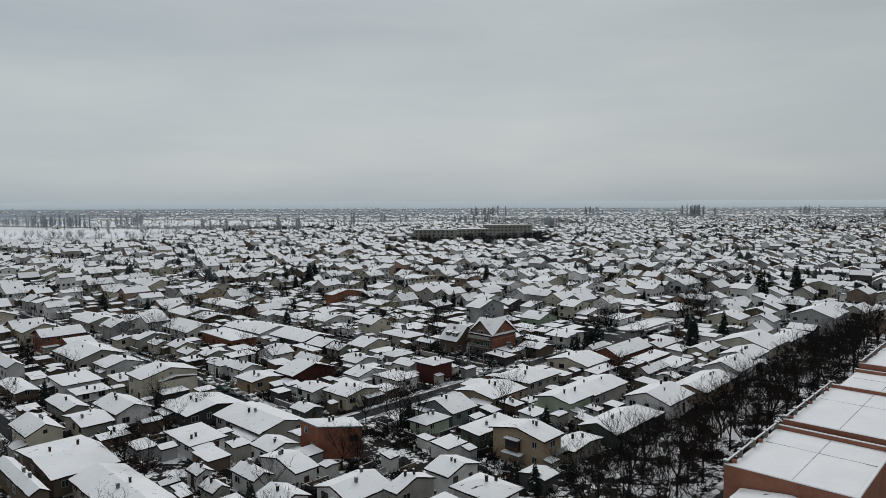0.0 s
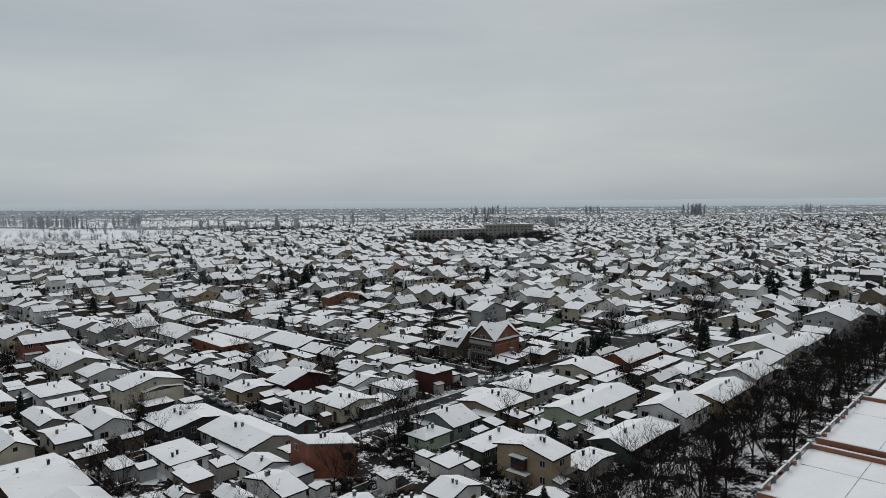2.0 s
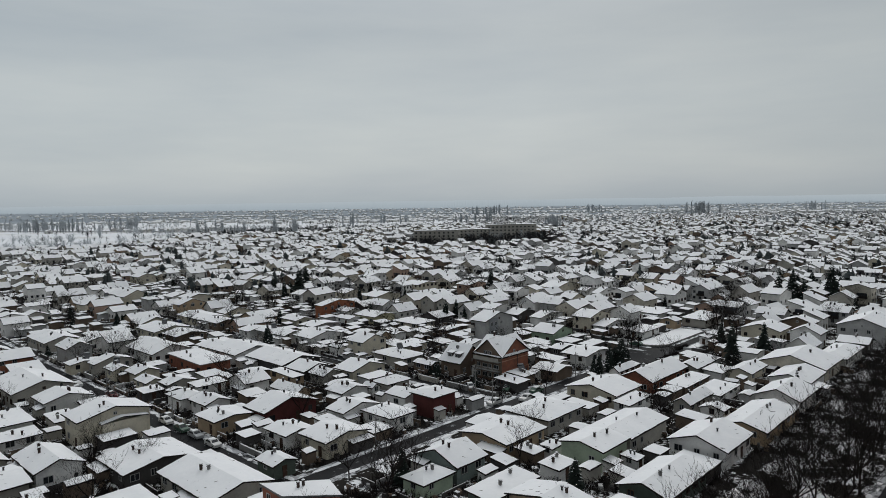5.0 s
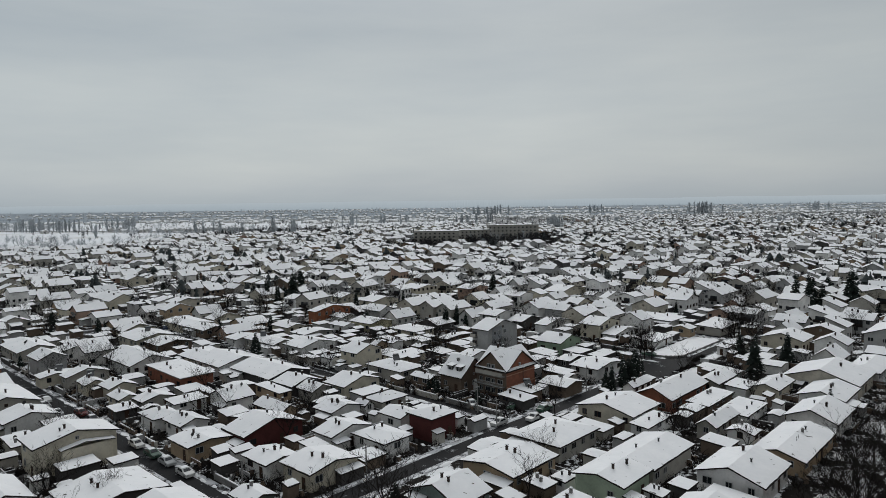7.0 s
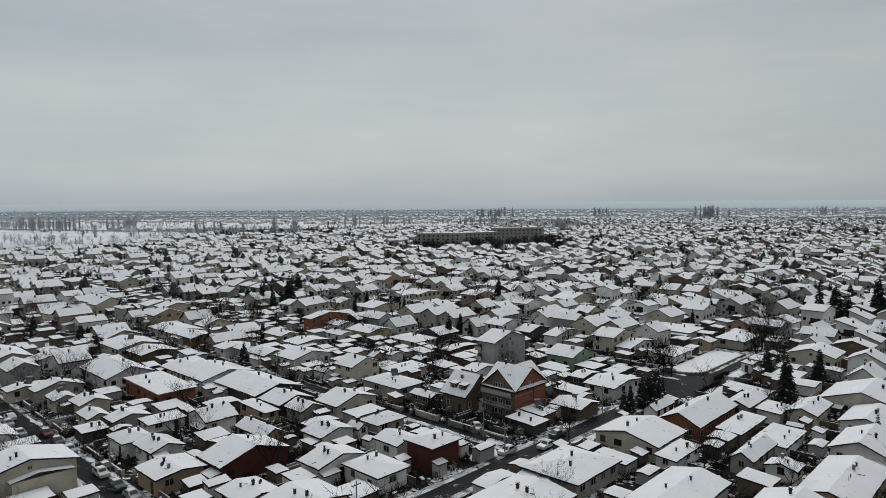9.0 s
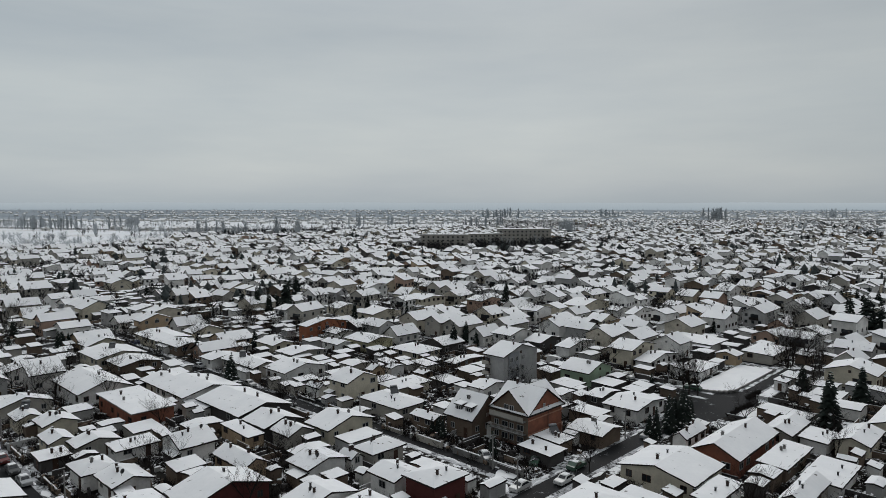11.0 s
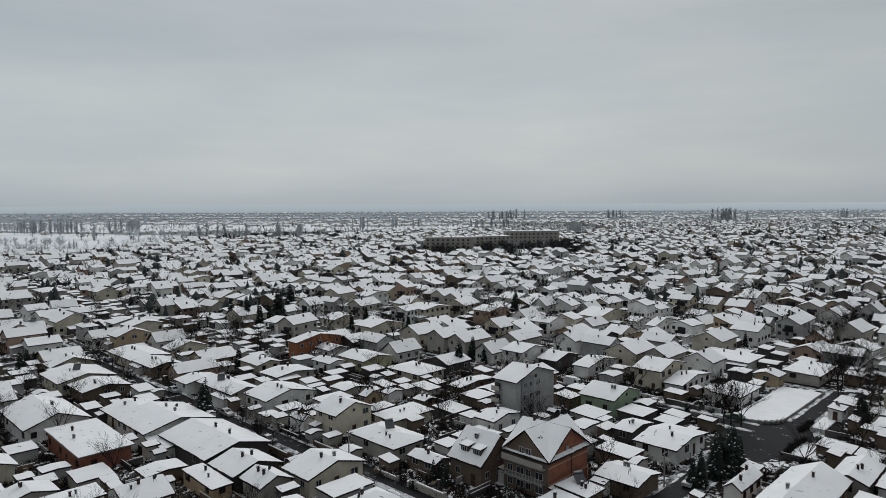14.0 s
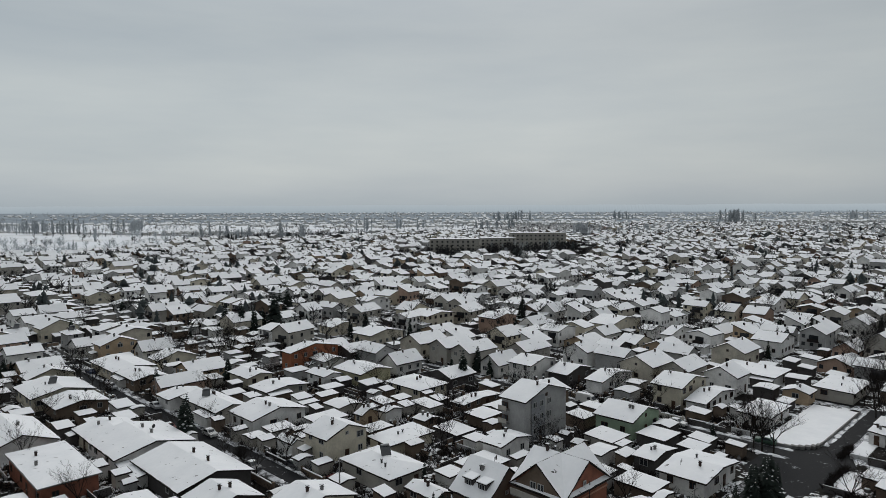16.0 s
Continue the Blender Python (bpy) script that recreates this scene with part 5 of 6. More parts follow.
# ---- long apartment block beside the tree-lined street ----
def flat_block(u0, v0, u1, v1, z, seed, posts=True):
    """One stepped section of the block: rendered walls, snowy flat roof behind a parapet, balustrade posts along the street edge."""
    r = random.Random(seed)
    ob = empty("apartment_block", plan(0, 0), "terracotta rendered apartment block with a snowy flat roof and white balustrade", "apartment block", "sections of the apartment block")
    s = Shape()
    s.box(u0, v0, 0, u1, v1, z - 0.45)
    part("wall", s.mesh("wall", TERRACOTTA), ob)
    s, t = Shape(), Shape()
    w = 0.35
    for p in ((u0, v0, u0 + w, v1), (u1 - w, v0, u1, v1), (u0 + w, v0, u1 - w, v0 + w)):
        q = Shape()
        q.box(p[0], p[1], z - 0.446, p[2], p[3], z + 0.25)
        part("parapet", q.mesh("parapet", TERRACOTTA), ob)
        q = Shape()
        q.box(p[0] - 0.05, p[1] - 0.05, z + 0.254, p[2] + 0.05, p[3] + 0.05, z + 0.36, 0.08)
        part("snow_cap", q.mesh("snow_cap", SNOW), ob)
    snow_sheet(s, ((u0 + w, v0 + w, z - 0.42), (u1 - w, v0 + w, z - 0.42), (u1 - w, v1 - 0.1, z - 0.40), (u0 + w, v1 - 0.1, z - 0.40)), r, 0.12, 2.0, 0.05)
    part("snow_cover", s.mesh("snow_cover", SNOW, True), ob, "smooth white snow")
    # seams of the roofing felt under the snow
    for q in ((u0 + 0.6, (v0 + v1) / 2, u1 - 0.6, (v0 + v1) / 2 + 0.07), ((u0 * 0.35 + u1 * 0.65), v0 + 0.6, (u0 * 0.35 + u1 * 0.65) + 0.07, v1 - 0.8)):
        t = Shape()
        t.box(q[0], q[1], z - 0.40, q[2], q[3], z - 0.268)
        part("seam", t.mesh("seam", SLUSH), ob, "line of slush along a roof seam")
    # balustrade on the street side
    n = int((u1 - u0) / 4.6) if posts else 0
    post, cap = Shape(), Shape()
    rings(post, [(0.26, -0.5), (0.26, 0.62), (0.36, 0.624), (0.36, 0.74)])
    rings(cap, [(0.34, 0.744), (0.28, 0.84), (0.12, 0.88)])
    post, cap = post.mesh("post", CONCRETE), cap.mesh("snow_cap", SNOW)
    for i in range(n + 1 if posts else 0):
        x = u0 + 0.4 + (u1 - u0 - 0.8) * i / n
        p = part("post", post, ob, "weathered white post", at=pose(x, v1 - 0.1, z))
        part("snow_cap", cap, p)
        if i < n:
            d = (u1 - u0 - 0.8) / n
            q = Shape()
            q.box(x + 0.3, v1 - 0.24, z + 0.42, x + d - 0.3, v1 + 0.04, z + 0.58)
            rail = part("rail", q.mesh("rail", CONCRETE), ob, "white rail")
            q = Shape()
            q.box(x + 0.3, v1 - 0.23, z + 0.584, x + d - 0.3, v1 + 0.03, z + 0.66, 0.04)
            part("snow_cap", q.mesh("snow_cap", SNOW), rail)
            if i % 2 == 0:
                q = Shape()
                rings(q, [(0.28, 0), (0.28, 0.35)])
                part("drain_box", q.mesh("drain_box", TERRACOTTA), ob, at=pose(x + d / 2, v1 - 0.25, z - 0.3))
    # windows on the street side and the end
    for s_ in range(4):
        for i in range(int((u1 - u0) / 3.2)):
            f, p = WINDOWS[(1.6, "white")]
            win = part("window", f, ob, at=pose(u0 + 2.4 + 3.2 * i, v1 + 0.02, 1.6 + 3.0 * s_, 0, 0, 180))
            part("pane", p, win)
    taken.append((u0, v0, u1, v1))
    return ob


flat_block(86.9, 14.6, 108.4, 29.9, 13.3, 1)
flat_block(109.2, 14.9, 136.6, 29.2, 14.0, 2)
flat_block(137.2, 15.0, 154.6, 28.7, 13.5, 3, False)
flat_block(155.2, 14.6, 186.0, 28.2, 14.6, 4)
# lower annex at its end
house(81.1, 15.8, 5.7, 12.0, 11.0, 0.9, "r", "white", seed=31, chimneys=0, skip=("y",))

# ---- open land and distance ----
# snow of the far plain, dulled and blued in its colour for haze
HAZY_PLAIN = material("hazy_distant_snow", (0.31, 0.35, 0.385), (0.20, 0.23, 0.26), 0.004, 0.95, spread=(0.42, 0.6), fine=4.0)


def sheet(name, pts, mat, z, label):
    s = Shape()
    s.poly(*[(x, y, z) for x, y in pts])
    return tagged(new(name, s.mesh(name, mat)), label, "field", kind="structure")


sheet("field", [(-385, 745), (-385, 990), (-470, 1170), (-1500, 1500), (-1500, 1050), (-640, 720)], FIELD, 0.05, "open snow-covered fields")
sheet("field", [(-1500, 1600), (-500, 1230), (-100, 1380), (100, 1700), (-1500, 2000)], FIELD, 0.05, "open snow-covered fields")
sheet("field", [(-4500, 2250), (-900, 1900), (4500, 2350), (6500, 5200), (-6500, 5200)], HAZY_PLAIN, 0.05, "flat snowy plain reaching the horizon")
sheet("field", [(900, 2050), (2500, 1850), (2800, 2300), (800, 2350)], FIELD, 0.06, "open snow-covered fields")


def sprig(s, x, y, h, r, wide, rods, up=1.0, base=0.15):
    """A small leafless tree of few rods, for the distance."""
    s.rod((x, y, 0), (x, y, h * 0.9), h * 0.02, 0.03, 3)
    for _ in range(rods):
        z = h * r.uniform(base, 0.8)
        turn, reach = r.uniform(0, 6.283), h * wide * r.uniform(0.4, 1.0) * (1.15 - z / h)
        s.rod((x, y, z), (x + math.cos(turn) * reach, y + math.sin(turn) * reach, min(h, z + reach * up * r.uniform(0.6, 1.3))), 0.014 * h, 0.06, 3)


rnd = random.Random(21)
s = Shape()
belts = [(-900, 1330, -420, 1060, 70), (-520, 1150, -230, 1120, 50), (-390, 1000, -370, 760, 45), (-620, 735, -400, 735, 45), (-440, 1180, -300, 1190, 40), (-1300, 1500, -600, 1450, 110), (-650, 1700, 200, 1650, 120), (100, 1150, 420, 1250, 60), (-1100, 1420, -850, 1380, 90),
         (-230, 1180, 60, 1220, 60), (300, 1500, 800, 1450, 70), (560, 1900, 780, 1990, 60), (500, 1080, 1000, 1250, 70), (-60, 770, 160, 900, 50), (-1600, 2100, -700, 2000, 110), (-700, 2300, 500, 2250, 140), (600, 2300, 2200, 2150, 170), (900, 1700, 1500, 1600, 80), (-480, 760, -400, 850, 26), (-640, 930, -500, 900, 30), (-2200, 2900, 2400, 2800, 260), (-2500, 3500, 2800, 3400, 240), (-2900, 4100, 3000, 4050, 220), (-900, 1560, 400, 1520, 90), (200, 1400, 1200, 1330, 120), (700, 2000, 1900, 1900, 110)]
for x0, y0, x1, y1, n in belts:
    for _ in range(n):
        k = rnd.random()
        sprig(s, x0 + (x1 - x0) * k + rnd.gauss(0, 18), y0 + (y1 - y0) * k + rnd.gauss(0, 22), rnd.uniform(6, 14) * (1.3 if y0 > 1300 else 1), rnd, 0.6, 22 if y0 < 1300 else 12, 1.0, 0.05)
tagged(new("far_trees", s.mesh("far_trees", TWIG_HAZE)), "belts of leafless trees across the plain", "trees", kind="stuff")
# dark twigs, one step paler than TWIG
TWIG_MID = material("town_twigs", (0.050, 0.049, 0.050), (0.028, 0.028, 0.030), 0.2, 0.95)
s = Shape()
for _ in range(7000):
    y = 330 + 1400 * rnd.random() ** 0.7
    x = rnd.uniform(-0.62, 0.70) * y
    if in_field(x, y) and rnd.random() < 0.85:
        continue
    sprig(s, x, y, rnd.uniform(4.5, 10), rnd, 0.55, 24, 1.0, 0.06)
for cx, cy, wx, wy, n in ((-20, 738, 60, 8, 80), (40, 790, 40, 12, 70), (100, 835, 22, 14, 60), (150, 820, 26, 18, 34), (-330, 700, 30, 14, 26), (-270, 690, 20, 10, 18), (300, 760, 30, 18, 26), (210, 690, 24, 12, 18), (420, 900, 40, 14, 30), (-180, 800, 30, 14, 20), (-120, 930, 50, 16, 30), (560, 1000, 50, 16, 34)):
    for _ in range(n):
        sprig(s, cx + rnd.gauss(0, 0.6) * wx, cy + rnd.gauss(0, 0.6) * wy, rnd.uniform(7, 13), rnd, 0.5, 26, 1.0, 0.06)
tagged(new("town_trees", s.mesh("town_trees", TWIG_MID)), "leafless garden trees among the far houses", "trees", kind="stuff")
s = Shape()
for _ in range(210):
    y = rnd.uniform(360, 1500)
    x = rnd.uniform(-0.6, 0.70) * y
    if in_field(x, y):
        continue
    group = [(x + rnd.gauss(0, 7), y + rnd.gauss(0, 7)) for _ in range(rnd.choice((1, 1, 2, 3, 6)))]
    for x, y, k in [(*p, k) for p in group for k in range(9)]:
        h = 5 + (x * 7.31 + y * 3.17) % 6.0
        z, r0 = h * (0.08 + 0.1 * k), h * (0.24 + 0.14 * ((x * 3.7 + y) % 1)) * ((1 - 0.1 * k) ** 0.8 if (x * 5.3 + y) % 1 < 0.45 else math.sin(math.pi * (0.12 + 0.088 * k)) * 1.05) * rnd.uniform(0.7, 1.25)
        n = 7
        ring = [(x + r0 * math.cos(6.283 * i / n + k) * rnd.uniform(0.6, 1.15), y + r0 * math.sin(6.283 * i / n + k) * rnd.uniform(0.6, 1.15), z - rnd.uniform(0, 0.06) * h) for i in range(n)]
        for i in range(n):
            s.poly(ring[i], ring[(i + 1) % n], (x, y, z + h * 0.16))
# needle colour raised towards blue-grey to paint in the haze of distance
tagged(new("far_conifers", s.mesh("far_conifers", material("hazy_needles", (0.045, 0.055, 0.055), (0.075, 0.085, 0.085), 0.2, 0.9))), "dark conifers among the far houses", "trees", kind="stuff")

s = Shape()
# stands of poplars: middle, spread, height, count
for cx, cy, wide, h, n in ((-740, 1250, 70, 27, 42), (-620, 1290, 26, 25, 9), (-657, 1376, 7, 27, 4), (-531, 1000, 4, 23, 2), (-423, 1130, 6, 27, 3), (-397, 1128, 3, 26, 2), (-262, 1000, 5, 31, 3), (-240, 1010, 6, 26, 3), (-340, 1060, 9, 25, 3), (-211, 1376, 12, 30, 6),
                           (-150, 1380, 9, 27, 4), (-110, 1384, 8, 25, 3), (-1010, 1420, 90, 22, 22), (95, 2085, 50, 36, 18), (445, 2270, 32, 32, 9), (690, 1950, 26, 40, 18), (770, 1990, 3, 36, 2), (160, 1120, 14, 27, 14), (15, 1450, 30, 24, 8), (60, 1480, 20, 24, 5), (1120, 2150, 40, 34, 12), (1250, 1900, 40, 26, 12),
                           (520, 1150, 26, 18, 10), (610, 1120, 20, 16, 8), (300, 1300, 40, 18, 12), (-430, 800, 6, 15, 3)):
    for _ in range(n):
        sprig(s, cx + rnd.gauss(0, 0.6) * wide, cy + rnd.gauss(0, 9), h * rnd.uniform(0.72, 1.1), rnd, rnd.choice((0.13, 0.17, 0.24)), 80, 2.4, 0.03)
tagged(new("poplar_trees", s.mesh("poplar_trees", TWIG_HAZE)), "tall narrow leafless poplars", "trees", kind="stuff")

# villages on the plain
village = Town([TILE, SNOW, WALLS["greywhite"][0]])
for cx, cy, wx, wy, n in ((-700, 1800, 420, 90, 130), (-250, 1620, 260, 90, 110), (200, 1850, 330, 140, 150), (-900, 2450, 600, 120, 140), (300, 2500, 700, 160, 190), (1200, 2000, 500, 150, 150), (-520, 1250, 160, 50, 45), (-80, 1300, 160, 70, 60), (1500, 2700, 800, 200, 190), (-1200, 1750, 200, 60, 40), (-1500, 3100, 900, 300, 160), (400, 3200, 1200, 300, 240), (-200, 2050, 900, 120, 170), (1900, 3500, 900, 300, 160), (-600, 3900, 1500, 300, 160), (900, 2350, 700, 160, 170)):
    for _ in range(n):
        x, y = cx + rnd.gauss(0, 0.5) * wx, cy + rnd.gauss(0, 0.5) * wy
        a, b, e, rise = rnd.uniform(9, 15), rnd.uniform(8, 11), rnd.uniform(2.8, 5), rnd.uniform(1.4, 2.4)
        m, roof = pose(x, y, 0, 0, 0, rnd.choice((48, 138, 20))), Shape()
        for quad in slopes(a, b, e, rise, "r"):
            roof.slab(quad, 0.3)
        village.take(wall_shape(a, b, e, rise, "r", 0.3), m, 2)
        village.take(roof, m, 1)
village.link("far_villages", "villages with snowy roofs out on the plain", "houses")

# low wooded rise on the horizon, a backdrop whose glow stands in for haze
s = Shape()
rnd = random.Random(5)
for x0, x1, y, top in ((-4200, -200, 4500, 50), (-400, 1800, 4560, 49), (1500, 4600, 4500, 51)):
    n, z = 240, []
    for i in range(n + 1):
        z.append(top * (0.95 + 0.05 * math.sin(i * 0.11 + x0) * math.sin(i * 0.04)) + rnd.uniform(0, 2.5))
    for i in range(n):
        a, b = x0 + (x1 - x0) * i / n, x0 + (x1 - x0) * (i + 1) / n
        s.poly((a, y, 0), (b, y, 0), (b, y + 60, max(8, z[i + 1])), (a, y + 60, max(8, z[i])))
HAZE_WOOD = material("hazy_distant_wood", (0.06, 0.065, 0.07), (0.04, 0.045, 0.05), 0.004, 1.0)
# emission climbs from dim blue to the sky's tone, as haze would
_n, _l = HAZE_WOOD.node_tree.nodes, HAZE_WOOD.node_tree.links
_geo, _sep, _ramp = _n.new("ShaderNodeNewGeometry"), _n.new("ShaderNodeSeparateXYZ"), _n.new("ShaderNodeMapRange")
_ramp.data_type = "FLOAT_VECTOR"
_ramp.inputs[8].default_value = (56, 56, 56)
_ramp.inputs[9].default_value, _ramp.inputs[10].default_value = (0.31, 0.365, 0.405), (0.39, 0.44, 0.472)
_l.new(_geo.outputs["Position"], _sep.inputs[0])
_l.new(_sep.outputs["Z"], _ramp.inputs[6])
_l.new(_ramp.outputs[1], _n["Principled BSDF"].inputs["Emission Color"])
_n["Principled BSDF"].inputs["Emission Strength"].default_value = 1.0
tagged(new("backdrop", s.mesh("backdrop", HAZE_WOOD)), "wooded rise along the horizon, glowing pale like haze", "backdrop", kind="structure")


# four-storey block of flats beyond the houses
def slab_block(x, y, turn, length, depth, h):
    ob = empty("apartment_building", pose(x, y, 0, 0, 0, turn), "long four-storey grey apartment building with a snowy flat roof", "apartment building", "far apartment buildings")
    s = Shape()
    s.box(0, 0, 0, length, depth, h - 0.3)
    part("wall", s.mesh("wall", WALLS["greige"][0]), ob)
    s = Shape()
    s.box(-0.5, -0.5, h - 0.296, length + 0.5, depth + 0.5, h)
    part("roof", s.mesh("roof", CONCRETE), ob)
    s = Shape()
    s.box(-0.4, -0.4, h + 0.004, length + 0.4, depth + 0.4, h + 0.2, 0.2)
    part("snow_cover", s.mesh("snow_cover", SNOW), ob)
    w, bal = Shape(), Shape()
    w.box(0, -0.05, 0, 1.8, 0.08, 1.6)
    bal.box(0, -1.1, 0, 3.0, -0.004, 1.0)
    w, bal = w.mesh("window", GLASS), bal.mesh("balcony", WALLS["greige"][0])
    for k in range(4):
        for i in range(int(length / 5)):
            if i % 3 == 1:
                part("balcony", bal, ob, at=pose(1.0 + 5 * i, 0, 1.0 + (h - 2) / 4 * k))
            part("window", w, ob, at=pose(1.6 + 5 * i, -0.01, 1.9 + (h - 2) / 4 * k))
    return ob


slab_block(-46, 756, 0, 48, 12, 16.0)
slab_block(4, 790, 24, 40, 12, 15.0)
slab_block(38, 850, 8, 62, 12, 18.0)

# ---- trees along the wide street, garden trees and shrubs ----
rnd = random.Random(11)
for i in range(96):
    inner = i % 2
    u = 86 + 1.9 * i + rnd.uniform(-2, 2)
    v = rnd.uniform(40.0, 47.0) if inner else rnd.uniform(46.0, 52.5)
    bare(i * 5 + 1, u, v, rnd.uniform(7.0, 11.0) if inner else rnd.uniform(5.5, 9.0))


def open_ground(u, v, r):
    return all(u + r < p or u - r > s or v + r < q or v - r > t for p, q, s, t in taken) and all(abs(u - c) > 3 + r for c in lanes) and all(abs(v - w[0]) > 3.5 + r for w in ROADS_U)


n = 0
for _ in range(6000):
    u, v = rnd.uniform(25, 430), rnd.uniform(60, 430)
    x, y, ok = seen_from(u, v)
    if not ok or not open_ground(u, v, 0.9) or math.hypot(x, y - 90) > 360:
        continue
    n += 1
    if n > 270:
        break
    if rnd.random() < 0.16:
        spruce(n, u, v, rnd.uniform(3.5, 8.0))
    else:
        bare(n * 3, u, v, rnd.uniform(3.5, 7.0))

for i in range(34):
    side = rnd.choice((-3.6, 3.4))
    v = rnd.uniform(165, 320)
    u = 143.4 - 0.022 * (v - 166) + side
    if all(u + 0.5 < p or u - 0.5 > r or v + 0.5 < q or v - 0.5 > t for p, q, r, t in taken):
        bare(i, u, v, rnd.uniform(3.0, 5.5))
BUSHES = Shape()
hedge = [(204.5 + 0.35 * i, 104.4 - 0.10 * i * (i < 6)) for i in range(36)] + [(204.2, 98 + 0.3 * i) for i in range(20)] + [(222 + 0.4 * i, 106.5) for i in range(20)]
for hu, hv in hedge:
    m = plan(hu + rnd.gauss(0, 0.2), hv + rnd.gauss(0, 0.2))
    hx, hy = m.translation.x, m.translation.y
    for _ in range(16):
        BUSHES.rod((hx + rnd.gauss(0, 0.2), hy + rnd.gauss(0, 0.2), 0), (hx + rnd.gauss(0, 0.4), hy + rnd.gauss(0, 0.4), rnd.uniform(0.5, 1.1)), 0.06, 0.04, 3)
n = 0
for _ in range(30000):
    near = rnd.random()
    u, v = (rnd.uniform(85, 250), rnd.uniform(40, 57)) if near < 0.02 else (rnd.uniform(40, 240), rnd.uniform(57, 250)) if near < 0.7 else (rnd.uniform(25, 420), rnd.uniform(57, 420))
    x, y, ok = seen_from(u, v)
    if not ok or (near >= 0.02 and not open_ground(u, v, 0.3)) or math.hypot(x, y - 90) > 330:
        continue
    n += 1
    if n > 4600:
        break
    m = plan(u, v)
    px, py, size = m.translation.x, m.translation.y, rnd.uniform(0.7, 1.8) * (1.5 if near < 0.02 else 1.0)
    for _ in range(14):
        bx, by = px + rnd.gauss(0, 0.35) * size, py + rnd.gauss(0, 0.35) * size
        tx, ty, tz = bx + rnd.gauss(0, 0.45) * size, by + rnd.gauss(0, 0.45) * size, size * rnd.uniform(0.5, 1.15)
        BUSHES.rod((bx, by, 0), (tx, ty, tz), 0.05, 0.02, 3)
        BUSHES.rod(((bx + tx) / 2, (by + ty) / 2, tz / 2), (tx + rnd.gauss(0, 0.4) * size, ty + rnd.gauss(0, 0.4) * size, tz * rnd.uniform(0.7, 1.1)), 0.035, 0.015, 3)
tagged(new("garden_shrubs", BUSHES.mesh("garden_shrubs", TWIG)), "dark leafless shrubs and brambles in the yards", "shrubs", kind="stuff")

# fences between the plots, and things left standing in the yards
litter = Town(far_mats)
n = 0
for _ in range(30000):
    u, v = (rnd.uniform(40, 240), rnd.uniform(57, 250)) if rnd.random() < 0.75 else (rnd.uniform(25, 420), rnd.uniform(57, 420))
    x, y, ok = seen_from(u, v)
    if not ok or not open_ground(u, v, 0.35) or math.hypot(x, y - 90) > 330:
        continue
    n += 1
    if n > 3600:
        break
    s, c = Shape(), Shape()
    if n % 8 == 0:
        long_, h = rnd.uniform(2.5, 6.0), rnd.uniform(0.9, 1.5)
        s.box(0, 0, 0, long_, 0.07, h)
        c.box(0, -0.03, h + 0.004, long_, 0.10, h + 0.07, 0.02)
    else:
        a, b, h = rnd.uniform(0.3, 1.3), rnd.uniform(0.3, 0.9), rnd.uniform(0.2, 1.0)
        s.box(0, 0, 0, a, b, h, 0.03)
        if rnd.random() < 0.35:
            c.box(-0.02, -0.02, h + 0.004, a + 0.02, b + 0.02, h + 0.10, 0.06)
    m = plan(u, v, 0, rnd.choice((0, 90)) if n % 8 == 0 else rnd.uniform(0, 90))
    litter.take(s, m, slot_of[rnd.choice(("brown", "dark", "dark", "dark", "brown", "grey"))])
    litter.take(c, m, 1)
litter.link("yard_clutter", "board fences, wood piles and boxes dusted with snow", "clutter")

# ---- parked cars ----
def paint(name, colour):
    return material(name, colour, [c * 0.8 for c in colour], 1.0, 0.35, spread=(0.4, 0.8))


PAINTS = {"silver": paint("silver_paint", (0.36, 0.37, 0.38)), "white": paint("white_paint", (0.62, 0.62, 0.61)), "dark blue": paint("blue_paint", (0.03, 0.045, 0.09)), "dark grey": paint("grey_paint", (0.06, 0.062, 0.065)), "red": paint("red_paint", (0.13, 0.025, 0.022)), "green": paint("green_paint", (0.05, 0.10, 0.07))}


def side_shape(profile, y0, y1, narrow=0.0, belt=1.0):
    """A body from its side outline, drawn in above the belt line."""
    s, n = Shape(), len(profile)
    for y, d in ((y0, 1), (y1, -1)):
        s.v += [(x, y + d * narrow * max(0, z - belt), z) for x, z in profile]
    s.f += [tuple(range(n)), tuple(range(2 * n - 1, n - 1, -1))]
    for i in range(n):
        j = (i + 1) % n
        s.f.append((i, n + i, n + j, j))
    return s


